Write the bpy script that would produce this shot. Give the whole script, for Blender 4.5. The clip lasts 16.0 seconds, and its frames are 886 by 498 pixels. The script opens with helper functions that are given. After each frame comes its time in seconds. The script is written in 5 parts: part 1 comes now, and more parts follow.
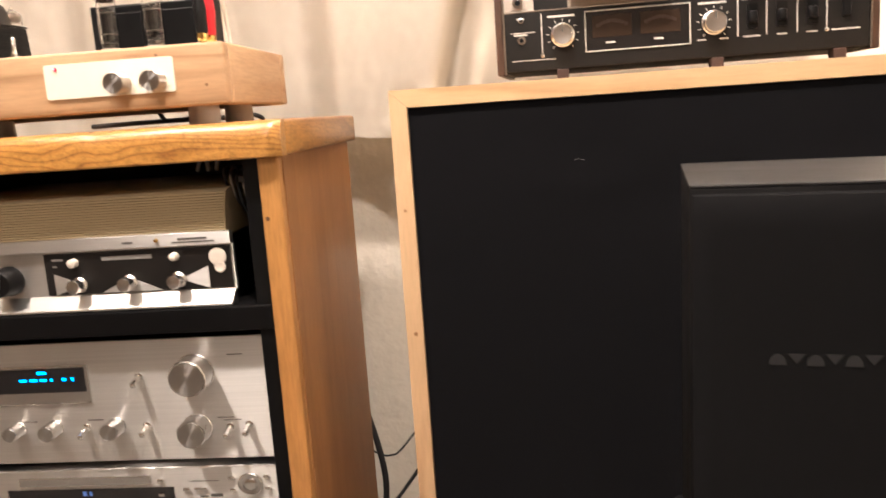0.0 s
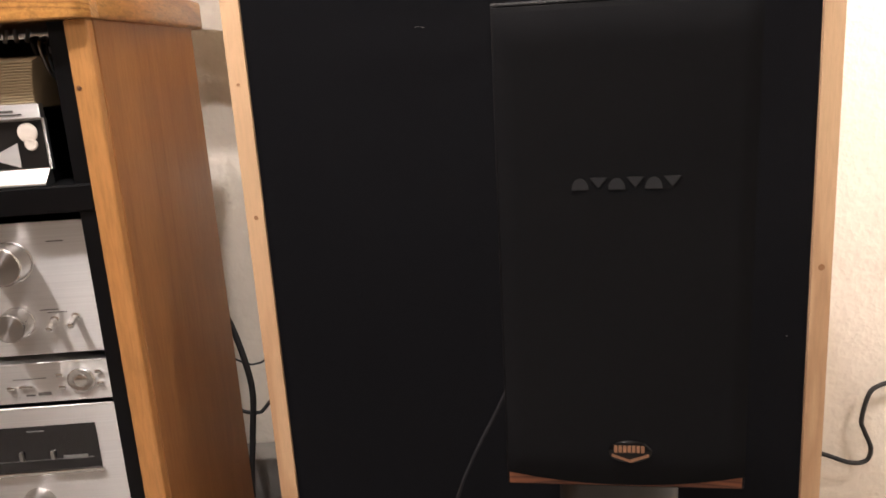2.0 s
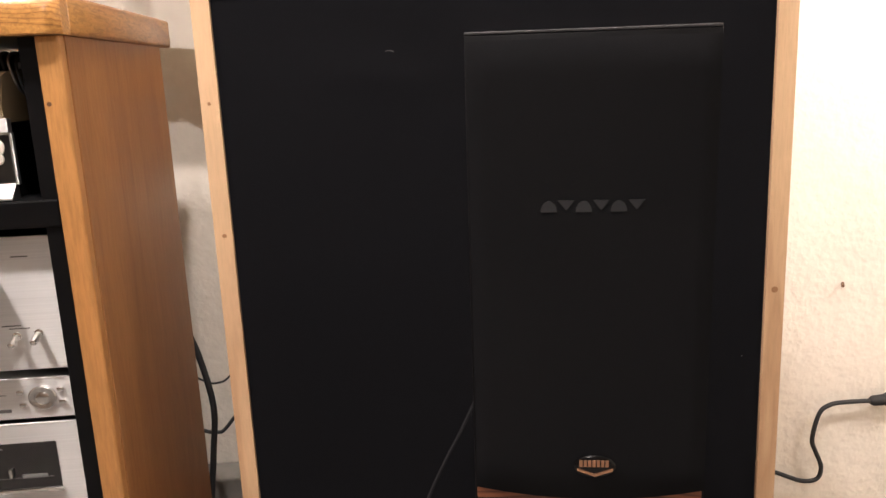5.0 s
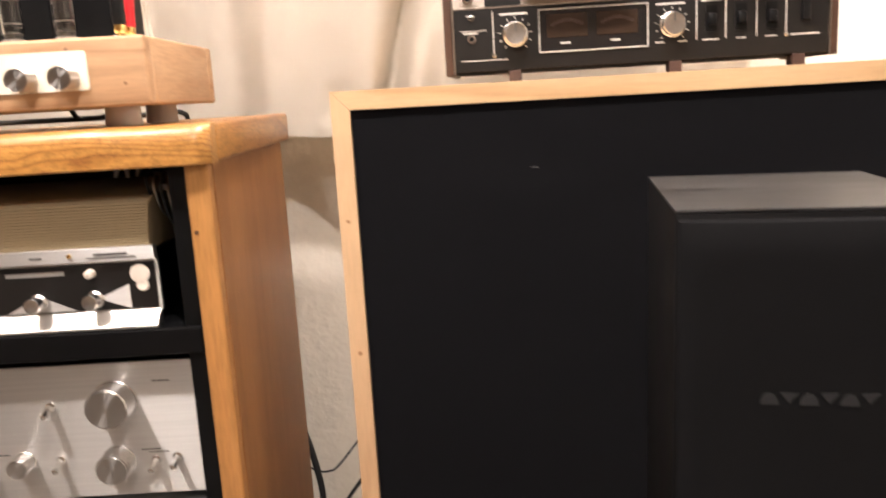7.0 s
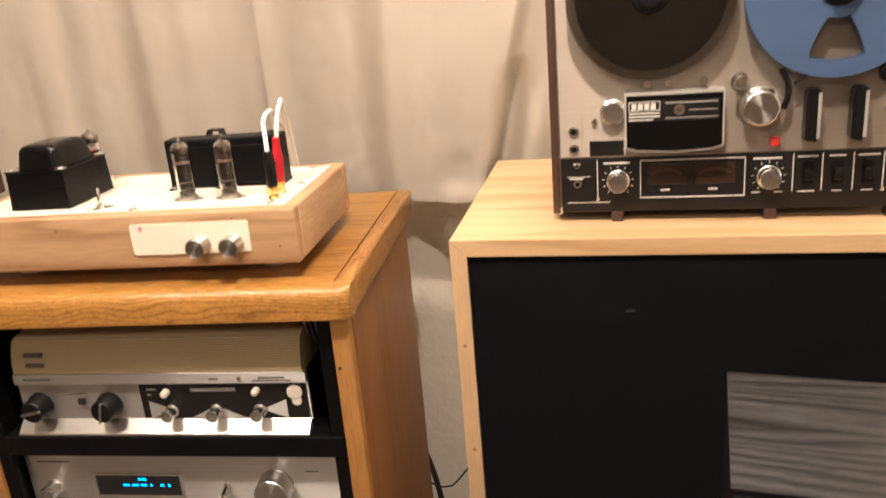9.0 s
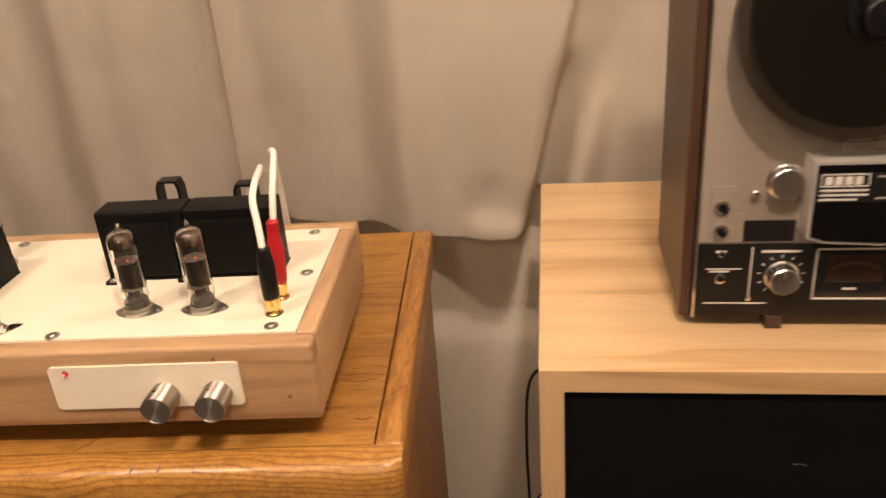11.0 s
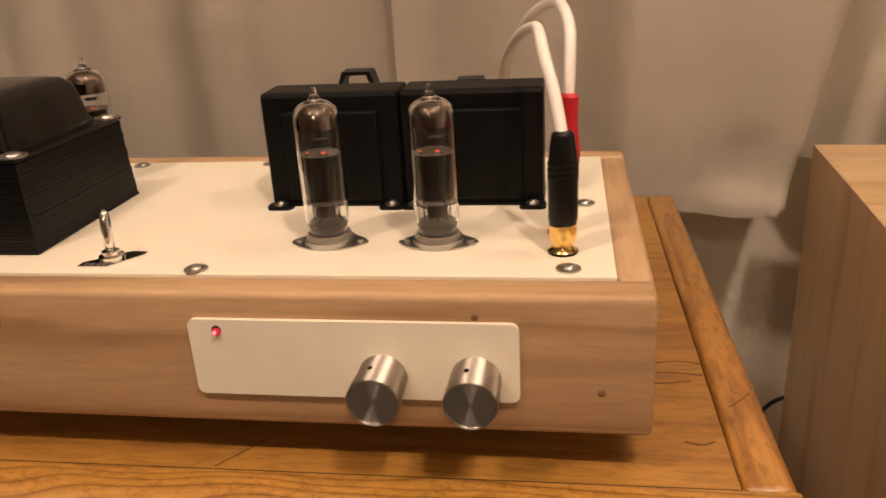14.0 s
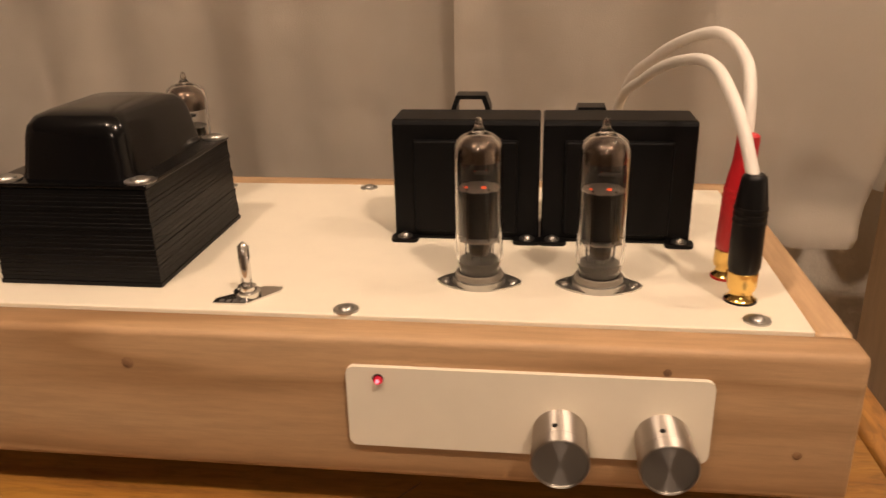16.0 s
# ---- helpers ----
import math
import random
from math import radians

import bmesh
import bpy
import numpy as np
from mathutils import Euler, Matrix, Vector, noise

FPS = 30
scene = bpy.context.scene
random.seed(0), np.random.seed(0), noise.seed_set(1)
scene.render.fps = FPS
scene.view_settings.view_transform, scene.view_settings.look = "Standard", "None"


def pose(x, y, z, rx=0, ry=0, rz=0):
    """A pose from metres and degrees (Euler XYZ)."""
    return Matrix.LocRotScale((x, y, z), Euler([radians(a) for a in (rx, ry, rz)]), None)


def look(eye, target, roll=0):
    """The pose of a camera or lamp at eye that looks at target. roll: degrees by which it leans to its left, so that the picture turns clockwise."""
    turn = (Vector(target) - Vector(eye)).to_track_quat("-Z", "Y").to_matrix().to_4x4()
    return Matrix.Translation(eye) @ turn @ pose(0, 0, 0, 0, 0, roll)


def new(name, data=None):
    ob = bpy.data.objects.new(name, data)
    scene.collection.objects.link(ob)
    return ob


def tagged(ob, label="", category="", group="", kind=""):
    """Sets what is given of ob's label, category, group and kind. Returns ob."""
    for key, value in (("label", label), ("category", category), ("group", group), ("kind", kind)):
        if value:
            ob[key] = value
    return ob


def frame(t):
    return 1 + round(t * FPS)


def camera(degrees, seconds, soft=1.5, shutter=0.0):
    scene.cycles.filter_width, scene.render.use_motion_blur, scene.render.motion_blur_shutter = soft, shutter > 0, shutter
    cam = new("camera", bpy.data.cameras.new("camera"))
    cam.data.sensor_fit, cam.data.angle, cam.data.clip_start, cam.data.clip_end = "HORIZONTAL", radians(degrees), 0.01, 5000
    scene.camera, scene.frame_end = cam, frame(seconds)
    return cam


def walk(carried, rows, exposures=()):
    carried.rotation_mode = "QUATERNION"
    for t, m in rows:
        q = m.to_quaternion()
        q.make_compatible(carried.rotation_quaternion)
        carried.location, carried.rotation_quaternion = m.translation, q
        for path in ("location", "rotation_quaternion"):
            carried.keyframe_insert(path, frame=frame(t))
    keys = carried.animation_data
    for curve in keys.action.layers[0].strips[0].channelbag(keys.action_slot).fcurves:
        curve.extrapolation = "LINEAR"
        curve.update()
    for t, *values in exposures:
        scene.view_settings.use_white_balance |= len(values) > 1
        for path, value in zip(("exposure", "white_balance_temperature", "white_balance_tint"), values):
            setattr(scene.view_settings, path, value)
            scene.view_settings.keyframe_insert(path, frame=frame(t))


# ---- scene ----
cam = camera(58.26, 16.0, 1.5, 0.5)
PATH = [
    (0, (-0.0003, 0.0437, 0.9764), (-0.1858, 2.0059, 0.6373), -3.95),
    (0.5, (0.0272, 0.0499, 0.9498), (-0.1160, 2.0116, 0.5873), -3.76),
    (1, (0.0398, 0.0530, 0.9297), (-0.0441, 2.0115, 0.5331), -3.59),
    (1.5, (0.0598, 0.0598, 0.9138), (0.0350, 2.0054, 0.4508), -4.09),
    (2, (0.0654, 0.0616, 0.8935), (0.0970, 2.0019, 0.4098), -3.79),
    (2.5, (0.0639, 0.0635, 0.8793), (0.1428, 1.9947, 0.3651), -3.53),
    (3, (0.0638, 0.0658, 0.8724), (0.1865, 1.9957, 0.3623), -2.71),
    (3.5, (0.0669, 0.0653, 0.8737), (0.2077, 2.0049, 0.4065), -2.74),
    (3.7, (0.0666, 0.0640, 0.8764), (0.2093, 2.0059, 0.4195), -2.59),
    (5.8, (0.0354, 0.0426, 0.9194), (0.1637, 1.9967, 0.5134), -2.54),
    (6, (0.0280, 0.0499, 0.9271), (0.1216, 2.0107, 0.5442), -2.63),
    (6.5, (0.0106, 0.0686, 0.9436), (0.0412, 2.0329, 0.5687), -2.72),
    (7, (-0.0255, 0.1040, 0.9932), (-0.0259, 2.0675, 0.6132), -3.31),
    (7.5, (-0.0679, 0.1082, 1.0410), (-0.1203, 2.0809, 0.7161), -2.93),
    (8, (-0.0684, 0.0884, 1.0660), (-0.2355, 2.0578, 0.7603), -1.94),
    (8.5, (-0.0177, 0.0729, 1.1373), (-0.3658, 1.9925, 0.6969), -3.54),
    (9, (0.0021, 0.0601, 1.2756), (-0.3056, 1.9342, 0.6487), -4.98),
    (9.5, (0.0007, 0.0614, 1.4026), (-0.2786, 1.8962, 0.6574), -5.37),
    (9.7, (0.0019, 0.0992, 1.4216), (-0.3194, 1.9223, 0.6647), -5.89),
    (11.8, (-0.2448, 0.4786, 1.2657), (-0.3133, 2.2881, 0.4166), -3.59),
    (12, (-0.2504, 0.4894, 1.2485), (-0.3350, 2.3020, 0.4075), -3.36),
    (12.5, (-0.2717, 0.5190, 1.2146), (-0.4594, 2.3373, 0.4030), -4.07),
    (13, (-0.2935, 0.5436, 1.2021), (-0.5394, 2.3689, 0.4224), -4.00),
    (13.5, (-0.3085, 0.5640, 1.1968), (-0.5872, 2.3975, 0.4480), -3.44),
    (14, (-0.3218, 0.5719, 1.1947), (-0.6306, 2.4082, 0.4648), -3.34),
    (14.5, (-0.3304, 0.5757, 1.2000), (-0.6919, 2.4084, 0.4853), -3.37),
    (15, (-0.3432, 0.5845, 1.1981), (-0.7283, 2.4198, 0.5028), -2.62),
    (15.5, (-0.3735, 0.5881, 1.2023), (-0.6819, 2.4325, 0.4930), -1.69),
    (16, (-0.4058, 0.5875, 1.2028), (-0.6493, 2.4398, 0.4890), -1.21),
]
walk(cam, [(t, look(eye, target, roll)) for t, eye, target, roll in PATH],
     [(0.0, 1.20, 5500, 8), (0.5, 1.28, 5400, 7), (1.5, 1.05, 5180, 8), (3.5, 1.06, 4980, 8), (6.0, 1.18, 5200, 8), (7.5, 1.22, 5420, 8), (8.0, 0.78, 5680, 8), (8.6, 0.60, 5760, 8), (9.5, 0.54, 5920, 8), (12.0, -0.48, 6750, 15), (13.3, -0.46, 6750, 15), (14.3, -0.60, 6780, 15), (16.0, -0.60, 6850, 15)])

FLOOR = -0.09  # height of the floor in this world

# ---- world and lights ----
world = bpy.data.worlds.new("room_dark")
scene.world = world
world.use_nodes = True
world.node_tree.nodes["Background"].inputs[0].default_value = (1.0, 0.85, 0.7, 1)
world.node_tree.nodes["Background"].inputs[1].default_value = 0.02
def lamp(name, place, watts, radius, colour):
    data = bpy.data.lights.new(name, "POINT")
    data.energy, data.shadow_soft_size, data.color = watts, radius, colour
    ob = new(name, data)
    ob.location = place
    return ob
WARM = (1.0, 0.78, 0.59)
lamp("ceiling_lamp_light", (-0.02, 0.34, 2.12), 42, 0.04, WARM)
lamp("ceiling_lamp_light", (-0.82, 0.36, 2.12), 29, 0.04, WARM)
# added fill behind the viewer, no lamp seen there; lifts the front faces
lamp("ceiling_lamp_light", (-0.35, -1.10, 2.12), 24, 0.12, WARM)
lamp("shelf_lamp_light", (0.066, 0.98, 1.85), 8, 0.04, WARM)
# unseen fill beside the right wall, added to brighten its plaster
lamp("wall_lamp_light", (1.30, 0.95, 1.15), 10.5, 0.06, WARM)

# ---- materials ----
def mat(name):
    m = bpy.data.materials.new(name)
    m.use_nodes = True
    t = m.node_tree
    return m, t, t.nodes["Principled BSDF"]
def nd(t, kind, **kw):
    n = t.nodes.new(kind)
    for k, v in kw.items():
        n.inputs[k].default_value = v
    return n
def coords(t, scale=(1, 1, 1), rot=(0, 0, 0)):
    c, m = t.nodes.new("ShaderNodeTexCoord"), t.nodes.new("ShaderNodeMapping")
    m.inputs["Scale"].default_value, m.inputs["Rotation"].default_value = scale, [radians(a) for a in rot]
    t.links.new(c.outputs["Object"], m.inputs["Vector"])
    return m.outputs["Vector"]
def ramp(t, fac, stops):
    r = t.nodes.new("ShaderNodeValToRGB")
    e = r.color_ramp.elements
    while len(e) < len(stops):
        e.new(0.5)
    for k, (p, c) in zip(e, stops):
        k.position, k.color = p, (*c, 1)
    t.links.new(fac, r.inputs["Fac"])
    return r.outputs["Color"]
def bump(t, bsdf, height, strength, dist):
    b = nd(t, "ShaderNodeBump", Strength=strength, Distance=dist)
    t.links.new(height, b.inputs["Height"])
    t.links.new(b.outputs["Normal"], bsdf.inputs["Normal"])
def plain(name, colour, rough=0.5, metal=0.0, grain=0.12, size=60.0, relief=0.0, spec=0.5, coat=0.0):
    """Paint, plastic or metal with slight mottling at two sizes."""
    m, t, b = mat(name)
    v = coords(t)
    a = nd(t, "ShaderNodeTexNoise", Scale=size, Detail=5.0)
    c = nd(t, "ShaderNodeTexNoise", Scale=size / 9, Detail=3.0)
    t.links.new(v, a.inputs["Vector"])
    t.links.new(v, c.inputs["Vector"])
    mix = nd(t, "ShaderNodeMath")
    mix.operation = "ADD"
    t.links.new(a.outputs["Fac"], mix.inputs[0])
    t.links.new(c.outputs["Fac"], mix.inputs[1])
    lo, hi = [x * (1 - grain) for x in colour], [min(1, x * (1 + grain)) for x in colour]
    half = nd(t, "ShaderNodeMath")
    half.operation, half.inputs[1].default_value = "MULTIPLY", 0.5
    t.links.new(mix.outputs[0], half.inputs[0])
    t.links.new(ramp(t, half.outputs[0], [(0.3, lo), (0.7, hi)]), b.inputs["Base Color"])
    b.inputs["Roughness"].default_value, b.inputs["Metallic"].default_value = rough, metal
    b.inputs["Specular IOR Level"].default_value, b.inputs["Coat Weight"].default_value = spec, coat
    if relief:
        bump(t, b, a.outputs["Fac"], 0.6, relief)
    return m
def wood(name, light, mid, dark, axis="x", rings=26.0, warp=3.0, rough=0.4, coat=0.0, fine=0.35, offset=(0, 0, 0), fleck=0.0, stretch=0.09, lines=0.0):
    """Sawn wood with the grain along one axis: broad figure, fine pores, faint blotches."""
    m, t, b = mat(name)
    s = {"x": (stretch, 1, 1), "y": (1, stretch, 1), "z": (1, 1, stretch)}[axis]
    v = coords(t, s)
    add = nd(t, "ShaderNodeVectorMath")
    add.operation, add.inputs[1].default_value = "ADD", offset
    t.links.new(v, add.inputs[0])
    v = add.outputs[0]
    warpn = nd(t, "ShaderNodeTexNoise", Scale=9.0, Detail=3.0, Roughness=0.55)
    t.links.new(v, warpn.inputs["Vector"])
    mul = nd(t, "ShaderNodeMath")
    mul.operation, mul.inputs[1].default_value = "MULTIPLY", rings * 0.6 * warp / 3
    t.links.new(warpn.outputs["Fac"], mul.inputs[0])
    frac = nd(t, "ShaderNodeMath")
    frac.operation = "FRACT"
    drift = mul.outputs[0]
    if lines:
        # growth rings cut lengthwise: wavering lines instead of closed islands
        sep = t.nodes.new("ShaderNodeSeparateXYZ")
        t.links.new(v, sep.inputs[0])
        for side, much in (("Y", lines * 0.75), ("Z", lines)):
            m3 = nd(t, "ShaderNodeMath")
            m3.operation, m3.inputs[1].default_value = "MULTIPLY_ADD", much
            t.links.new(sep.outputs[side], m3.inputs[0])
            t.links.new(drift, m3.inputs[2])
            drift = m3.outputs[0]
    t.links.new(drift, frac.inputs[0])
    pores = nd(t, "ShaderNodeTexNoise", Scale=320.0, Detail=4.0, Roughness=0.7)
    t.links.new(v, pores.inputs["Vector"])
    base = ramp(t, frac.outputs[0], [(0.0, mid), (0.35, light), (0.72, mid), (0.93, dark), (1.0, mid)])
    porec = ramp(t, pores.outputs["Fac"], [(0.35, (1 - fine,) * 3), (0.6, (1, 1, 1))])
    mx = t.nodes.new("ShaderNodeMix")
    mx.data_type, mx.blend_type = "RGBA", "MULTIPLY"
    mx.inputs["Factor"].default_value = 1.0
    t.links.new(base, mx.inputs["A"])
    t.links.new(porec, mx.inputs["B"])
    out = mx.outputs["Result"]
    if fleck:
        # dark pores and cathedral flecks, wavering along the grain
        fl = nd(t, "ShaderNodeTexNoise", Scale=190.0, Detail=3.0, Roughness=0.6, Distortion=1.2)
        wide = t.nodes.new("ShaderNodeVectorMath")
        wide.operation, wide.inputs[1].default_value = "MULTIPLY", {"x": (2.6, 1, 1), "y": (1, 2.6, 1), "z": (1, 1, 2.6)}[axis]
        t.links.new(v, wide.inputs[0])
        t.links.new(wide.outputs[0], fl.inputs["Vector"])
        fc = ramp(t, fl.outputs["Fac"], [(0.50, (1, 1, 1)), (0.62, (1 - fleck, 1 - fleck * 1.05, 1 - fleck * 1.1))])
        m2 = t.nodes.new("ShaderNodeMix")
        m2.data_type, m2.blend_type = "RGBA", "MULTIPLY"
        m2.inputs["Factor"].default_value = 1.0
        t.links.new(out, m2.inputs["A"])
        t.links.new(fc, m2.inputs["B"])
        out = m2.outputs["Result"]
    t.links.new(out, b.inputs["Base Color"])
    b.inputs["Roughness"].default_value, b.inputs["Coat Weight"].default_value = rough, coat
    b.inputs["Coat Roughness"].default_value = 0.25
    bump(t, b, pores.outputs["Fac"], 0.25, 0.0008)
    return m
def glow(name, colour, strength):
    m, t, b = mat(name)
    b.inputs["Base Color"].default_value = (0, 0, 0, 1)
    b.inputs["Emission Color"].default_value = (*colour, 1)
    b.inputs["Emission Strength"].default_value = strength
    return m
def clear(name, colour=(1, 1, 1), rough=0.02, ior=1.45):
    m, t, b = mat(name)
    b.inputs["Base Color"].default_value = (*colour, 1)
    b.inputs["Transmission Weight"].default_value = 1.0
    b.inputs["Roughness"].default_value, b.inputs["IOR"].default_value = rough, ior
    return m
def brushed(name, colour, rough=0.32, metal=0.95):
    """Brushed aluminium: fine horizontal scratches and stretched highlights."""
    m, t, b = mat(name)
    v = coords(t, (4, 600, 600))
    a = nd(t, "ShaderNodeTexNoise", Scale=1.0, Detail=4.0)
    t.links.new(v, a.inputs["Vector"])
    t.links.new(ramp(t, a.outputs["Fac"], [(0.3, [x * 0.9 for x in colour]), (0.7, colour)]), b.inputs["Base Color"])
    b.inputs["Metallic"].default_value, b.inputs["Roughness"].default_value = metal, rough
    b.inputs["Anisotropic Rotation"].default_value = 0.25
    g = t.nodes.new("ShaderNodeTangent")
    g.direction_type, g.axis = "RADIAL", "Z"
    t.links.new(g.outputs["Tangent"], b.inputs["Tangent"])
    b.inputs["Anisotropic"].default_value = 0.93
    bump(t, b, a.outputs["Fac"], 0.12, 0.0006)
    return m
def cloth(name, colour, size, relief, rough=0.95, wrinkle=0.0):
    m, t, b = mat(name)
    v = coords(t)
    w = nd(t, "ShaderNodeTexNoise", Scale=size, Detail=2.0)
    g = nd(t, "ShaderNodeTexNoise", Scale=7.0, Detail=4.0)
    t.links.new(v, w.inputs["Vector"])
    t.links.new(v, g.inputs["Vector"])
    t.links.new(ramp(t, g.outputs["Fac"], [(0.3, [x * 0.95 for x in colour]), (0.7, [min(1, x * 1.03) for x in colour])]), b.inputs["Base Color"])
    b.inputs["Roughness"].default_value = rough
    b.inputs["Specular IOR Level"].default_value = 0.03
    add = nd(t, "ShaderNodeMath")
    add.operation, add.inputs[2].default_value = "MULTIPLY_ADD", 0.0
    add.inputs[1].default_value = 1.0 + wrinkle
    t.links.new(w.outputs["Fac"], add.inputs[0])
    bump(t, b, add.outputs[0], 0.5, relief)
    return m

OAK = wood("oiled_oak", (0.50, 0.255, 0.056), (0.44, 0.21, 0.042), (0.24, 0.096, 0.018), "x", 34, 3, 0.36, 0.4, 0.25, (0, 0, 0), 0.25, 0.30, 190.0)
OAK_TOP = wood("worn_oak_top", (0.43, 0.215, 0.046), (0.395, 0.185, 0.038), (0.29, 0.125, 0.03), "x", 14, 3, 0.42, 0.25, 0.25, (3, 1, 2), 0.22)
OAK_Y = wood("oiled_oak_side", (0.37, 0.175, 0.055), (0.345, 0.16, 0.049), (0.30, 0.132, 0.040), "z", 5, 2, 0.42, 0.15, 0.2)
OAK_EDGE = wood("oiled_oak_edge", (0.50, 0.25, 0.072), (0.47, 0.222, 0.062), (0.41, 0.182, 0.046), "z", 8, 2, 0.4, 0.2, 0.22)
OAK_RIM = wood("oiled_oak_rim", (0.50, 0.255, 0.060), (0.45, 0.215, 0.047), (0.31, 0.130, 0.028), "y", 14, 3, 0.36, 0.35, 0.25, (5, 2, 1), 0.3)
POPLAR = wood("pale_poplar", (0.52, 0.345, 0.195), (0.47, 0.295, 0.158), (0.34, 0.195, 0.094), "x", 10, 3, 0.55, 0.0, 0.16)
POPLAR_Y = wood("pale_poplar_end", (0.52, 0.345, 0.195), (0.48, 0.305, 0.165), (0.40, 0.235, 0.118), "y", 12, 3, 0.55, 0.0, 0.16, (4, 2, 7))
PINE = wood("pale_pine", (0.68, 0.49, 0.28), (0.63, 0.43, 0.235), (0.52, 0.33, 0.16), "x", 11, 2, 0.5, 0.0, 0.1, (1, 5, 3))
PINE_Z = wood("pale_pine_upright", (0.64, 0.44, 0.25), (0.58, 0.38, 0.21), (0.47, 0.29, 0.15), "z", 11, 2, 0.5, 0.0, 0.1, (2, 8, 3))
WALNUT = wood("walnut_veneer", (0.075, 0.036, 0.020), (0.058, 0.028, 0.016), (0.032, 0.015, 0.009), "z", 20, 3, 0.45, 0.1, 0.3)
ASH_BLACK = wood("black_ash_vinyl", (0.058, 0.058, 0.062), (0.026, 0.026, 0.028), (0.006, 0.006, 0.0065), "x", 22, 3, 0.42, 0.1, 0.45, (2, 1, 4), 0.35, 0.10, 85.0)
ROSE = wood("red_brown_vinyl", (0.30, 0.11, 0.045), (0.22, 0.075, 0.03), (0.07, 0.022, 0.012), "x", 40, 4, 0.4, 0.1, 0.3, (1, 3, 3))
CREAM = plain("cream_paint", (0.83, 0.77, 0.64), 0.5, 0, 0.03, 90, 0.00015)
PLASTER = plain("rough_wall_paint", (0.80, 0.74, 0.64), 0.8, 0, 0.05, 60, 0.004, 0.3)
# unseen ceiling and walls: dark tones chosen to cut bounced light
CEIL = plain("toned_down_ceiling", (0.42, 0.38, 0.33), 0.9, 0, 0.04, 20)
DIM_WALL = plain("dark_unseen_wall", (0.26, 0.2, 0.15), 0.6, 0, 0.15, 20, 0.001)
CONCRETE = plain("grey_concrete", (0.24, 0.225, 0.205), 0.8, 0, 0.2, 30, 0.001, 0.3)
CURTAIN = cloth("off_white_curtain", (0.73, 0.665, 0.575), 900, 0.0006, 0.9)
BLACK_CLOTH = cloth("black_speaker_cloth", (0.0074, 0.0075, 0.0088), 1200, 0.0008)
GRILLE = cloth("charcoal_grille_cloth", (0.0100, 0.0101, 0.0110), 1500, 0.0003)
BLACK_GLOSS = plain("black_enamel", (0.0025, 0.0025, 0.003), 0.16, 0, 0.1, 40, 0.0, 0.32, 0.1)
BLACK_LAM = plain("black_steel_laminations", (0.0035, 0.0035, 0.004), 0.36, 0.0, 0.4, 60, 0.0006, 0.16)
BLACK_SATIN = plain("black_satin_paint", (0.0038, 0.0038, 0.0042), 0.42, 0, 0.15, 80, 0.0002, 0.13)
BLACK_PLASTIC = plain("black_plastic", (0.005, 0.005, 0.0055), 0.38, 0, 0.15, 80, 0, 0.25)
PANEL_BLACK = plain("black_panel_paint", (0.009, 0.008, 0.0075), 0.4, 0, 0.12, 70, 0, 0.35)
RUBBER = plain("black_rubber", (0.02, 0.02, 0.02), 0.7, 0, 0.2, 80)
CHROME = plain("bright_chrome", (0.78, 0.77, 0.75), 0.12, 1, 0.04, 80)
STEEL = plain("dull_zinc_steel", (0.5, 0.49, 0.47), 0.34, 1, 0.12, 200)
ALU = brushed("brushed_aluminium", (0.80, 0.79, 0.78), 0.46)
ALU_DECK = brushed("champagne_aluminium", (0.325, 0.278, 0.232), 0.5, 0.42)
SILVER_TRIM = plain("satin_silver_trim", (0.58, 0.56, 0.53), 0.42, 0.5, 0.05, 80)
ALU_TURNED = plain("turned_aluminium", (0.66, 0.65, 0.64), 0.24, 1, 0.06, 120)
def turned(name, colour, rough):
    """A lathe-turned metal face: highlights fan out from the centre."""
    m, t, b = mat(name)
    g = t.nodes.new("ShaderNodeTangent")
    g.direction_type, g.axis = "RADIAL", "Y"
    t.links.new(g.outputs["Tangent"], b.inputs["Tangent"])
    b.inputs["Base Color"].default_value = (*colour, 1)
    b.inputs["Metallic"].default_value, b.inputs["Roughness"].default_value = 1.0, rough
    b.inputs["Anisotropic"].default_value, b.inputs["Anisotropic Rotation"].default_value = 0.96, 0.25
    return m
ALU_FACE = turned("turned_aluminium_face", (0.46, 0.445, 0.43), 0.30)
ALU_BODY = turned("turned_aluminium_side", (0.66, 0.61, 0.56), 0.50)
GOLD = plain("gold_plate", (0.85, 0.58, 0.2), 0.18, 1, 0.06, 80)
RED_P = plain("red_plastic", (0.50, 0.012, 0.02), 0.4, 0, 0.1, 80)
WHITE_P = plain("white_cable_jacket", (0.82, 0.78, 0.72), 0.45, 0, 0.04, 80)
CERAMIC = plain("white_ceramic", (0.75, 0.68, 0.6), 0.4, 0, 0.06, 80)
SOCKET = plain("grey_ceramic", (0.20, 0.175, 0.145), 0.32, 0, 0.12, 120)
BEIGE = plain("beige_enamel", (0.54, 0.44, 0.275), 0.42, 0, 0.05, 60)
INK = plain("white_print", (0.66, 0.64, 0.6), 0.6, 0, 0.03, 80)
DARK_INK = plain("dark_print", (0.09, 0.085, 0.08), 0.6, 0, 0.05, 80)
BLUE = plain("blue_reel_plastic", (0.062, 0.105, 0.205), 0.35, 0, 0.08, 30)
TAPE = plain("brown_tape_pack", (0.0045, 0.0043, 0.0043), 0.30, 0, 0.1, 12)
SEAL = plain("grey_glass_stem", (0.03, 0.025, 0.02), 0.35, 0, 0.2, 200)
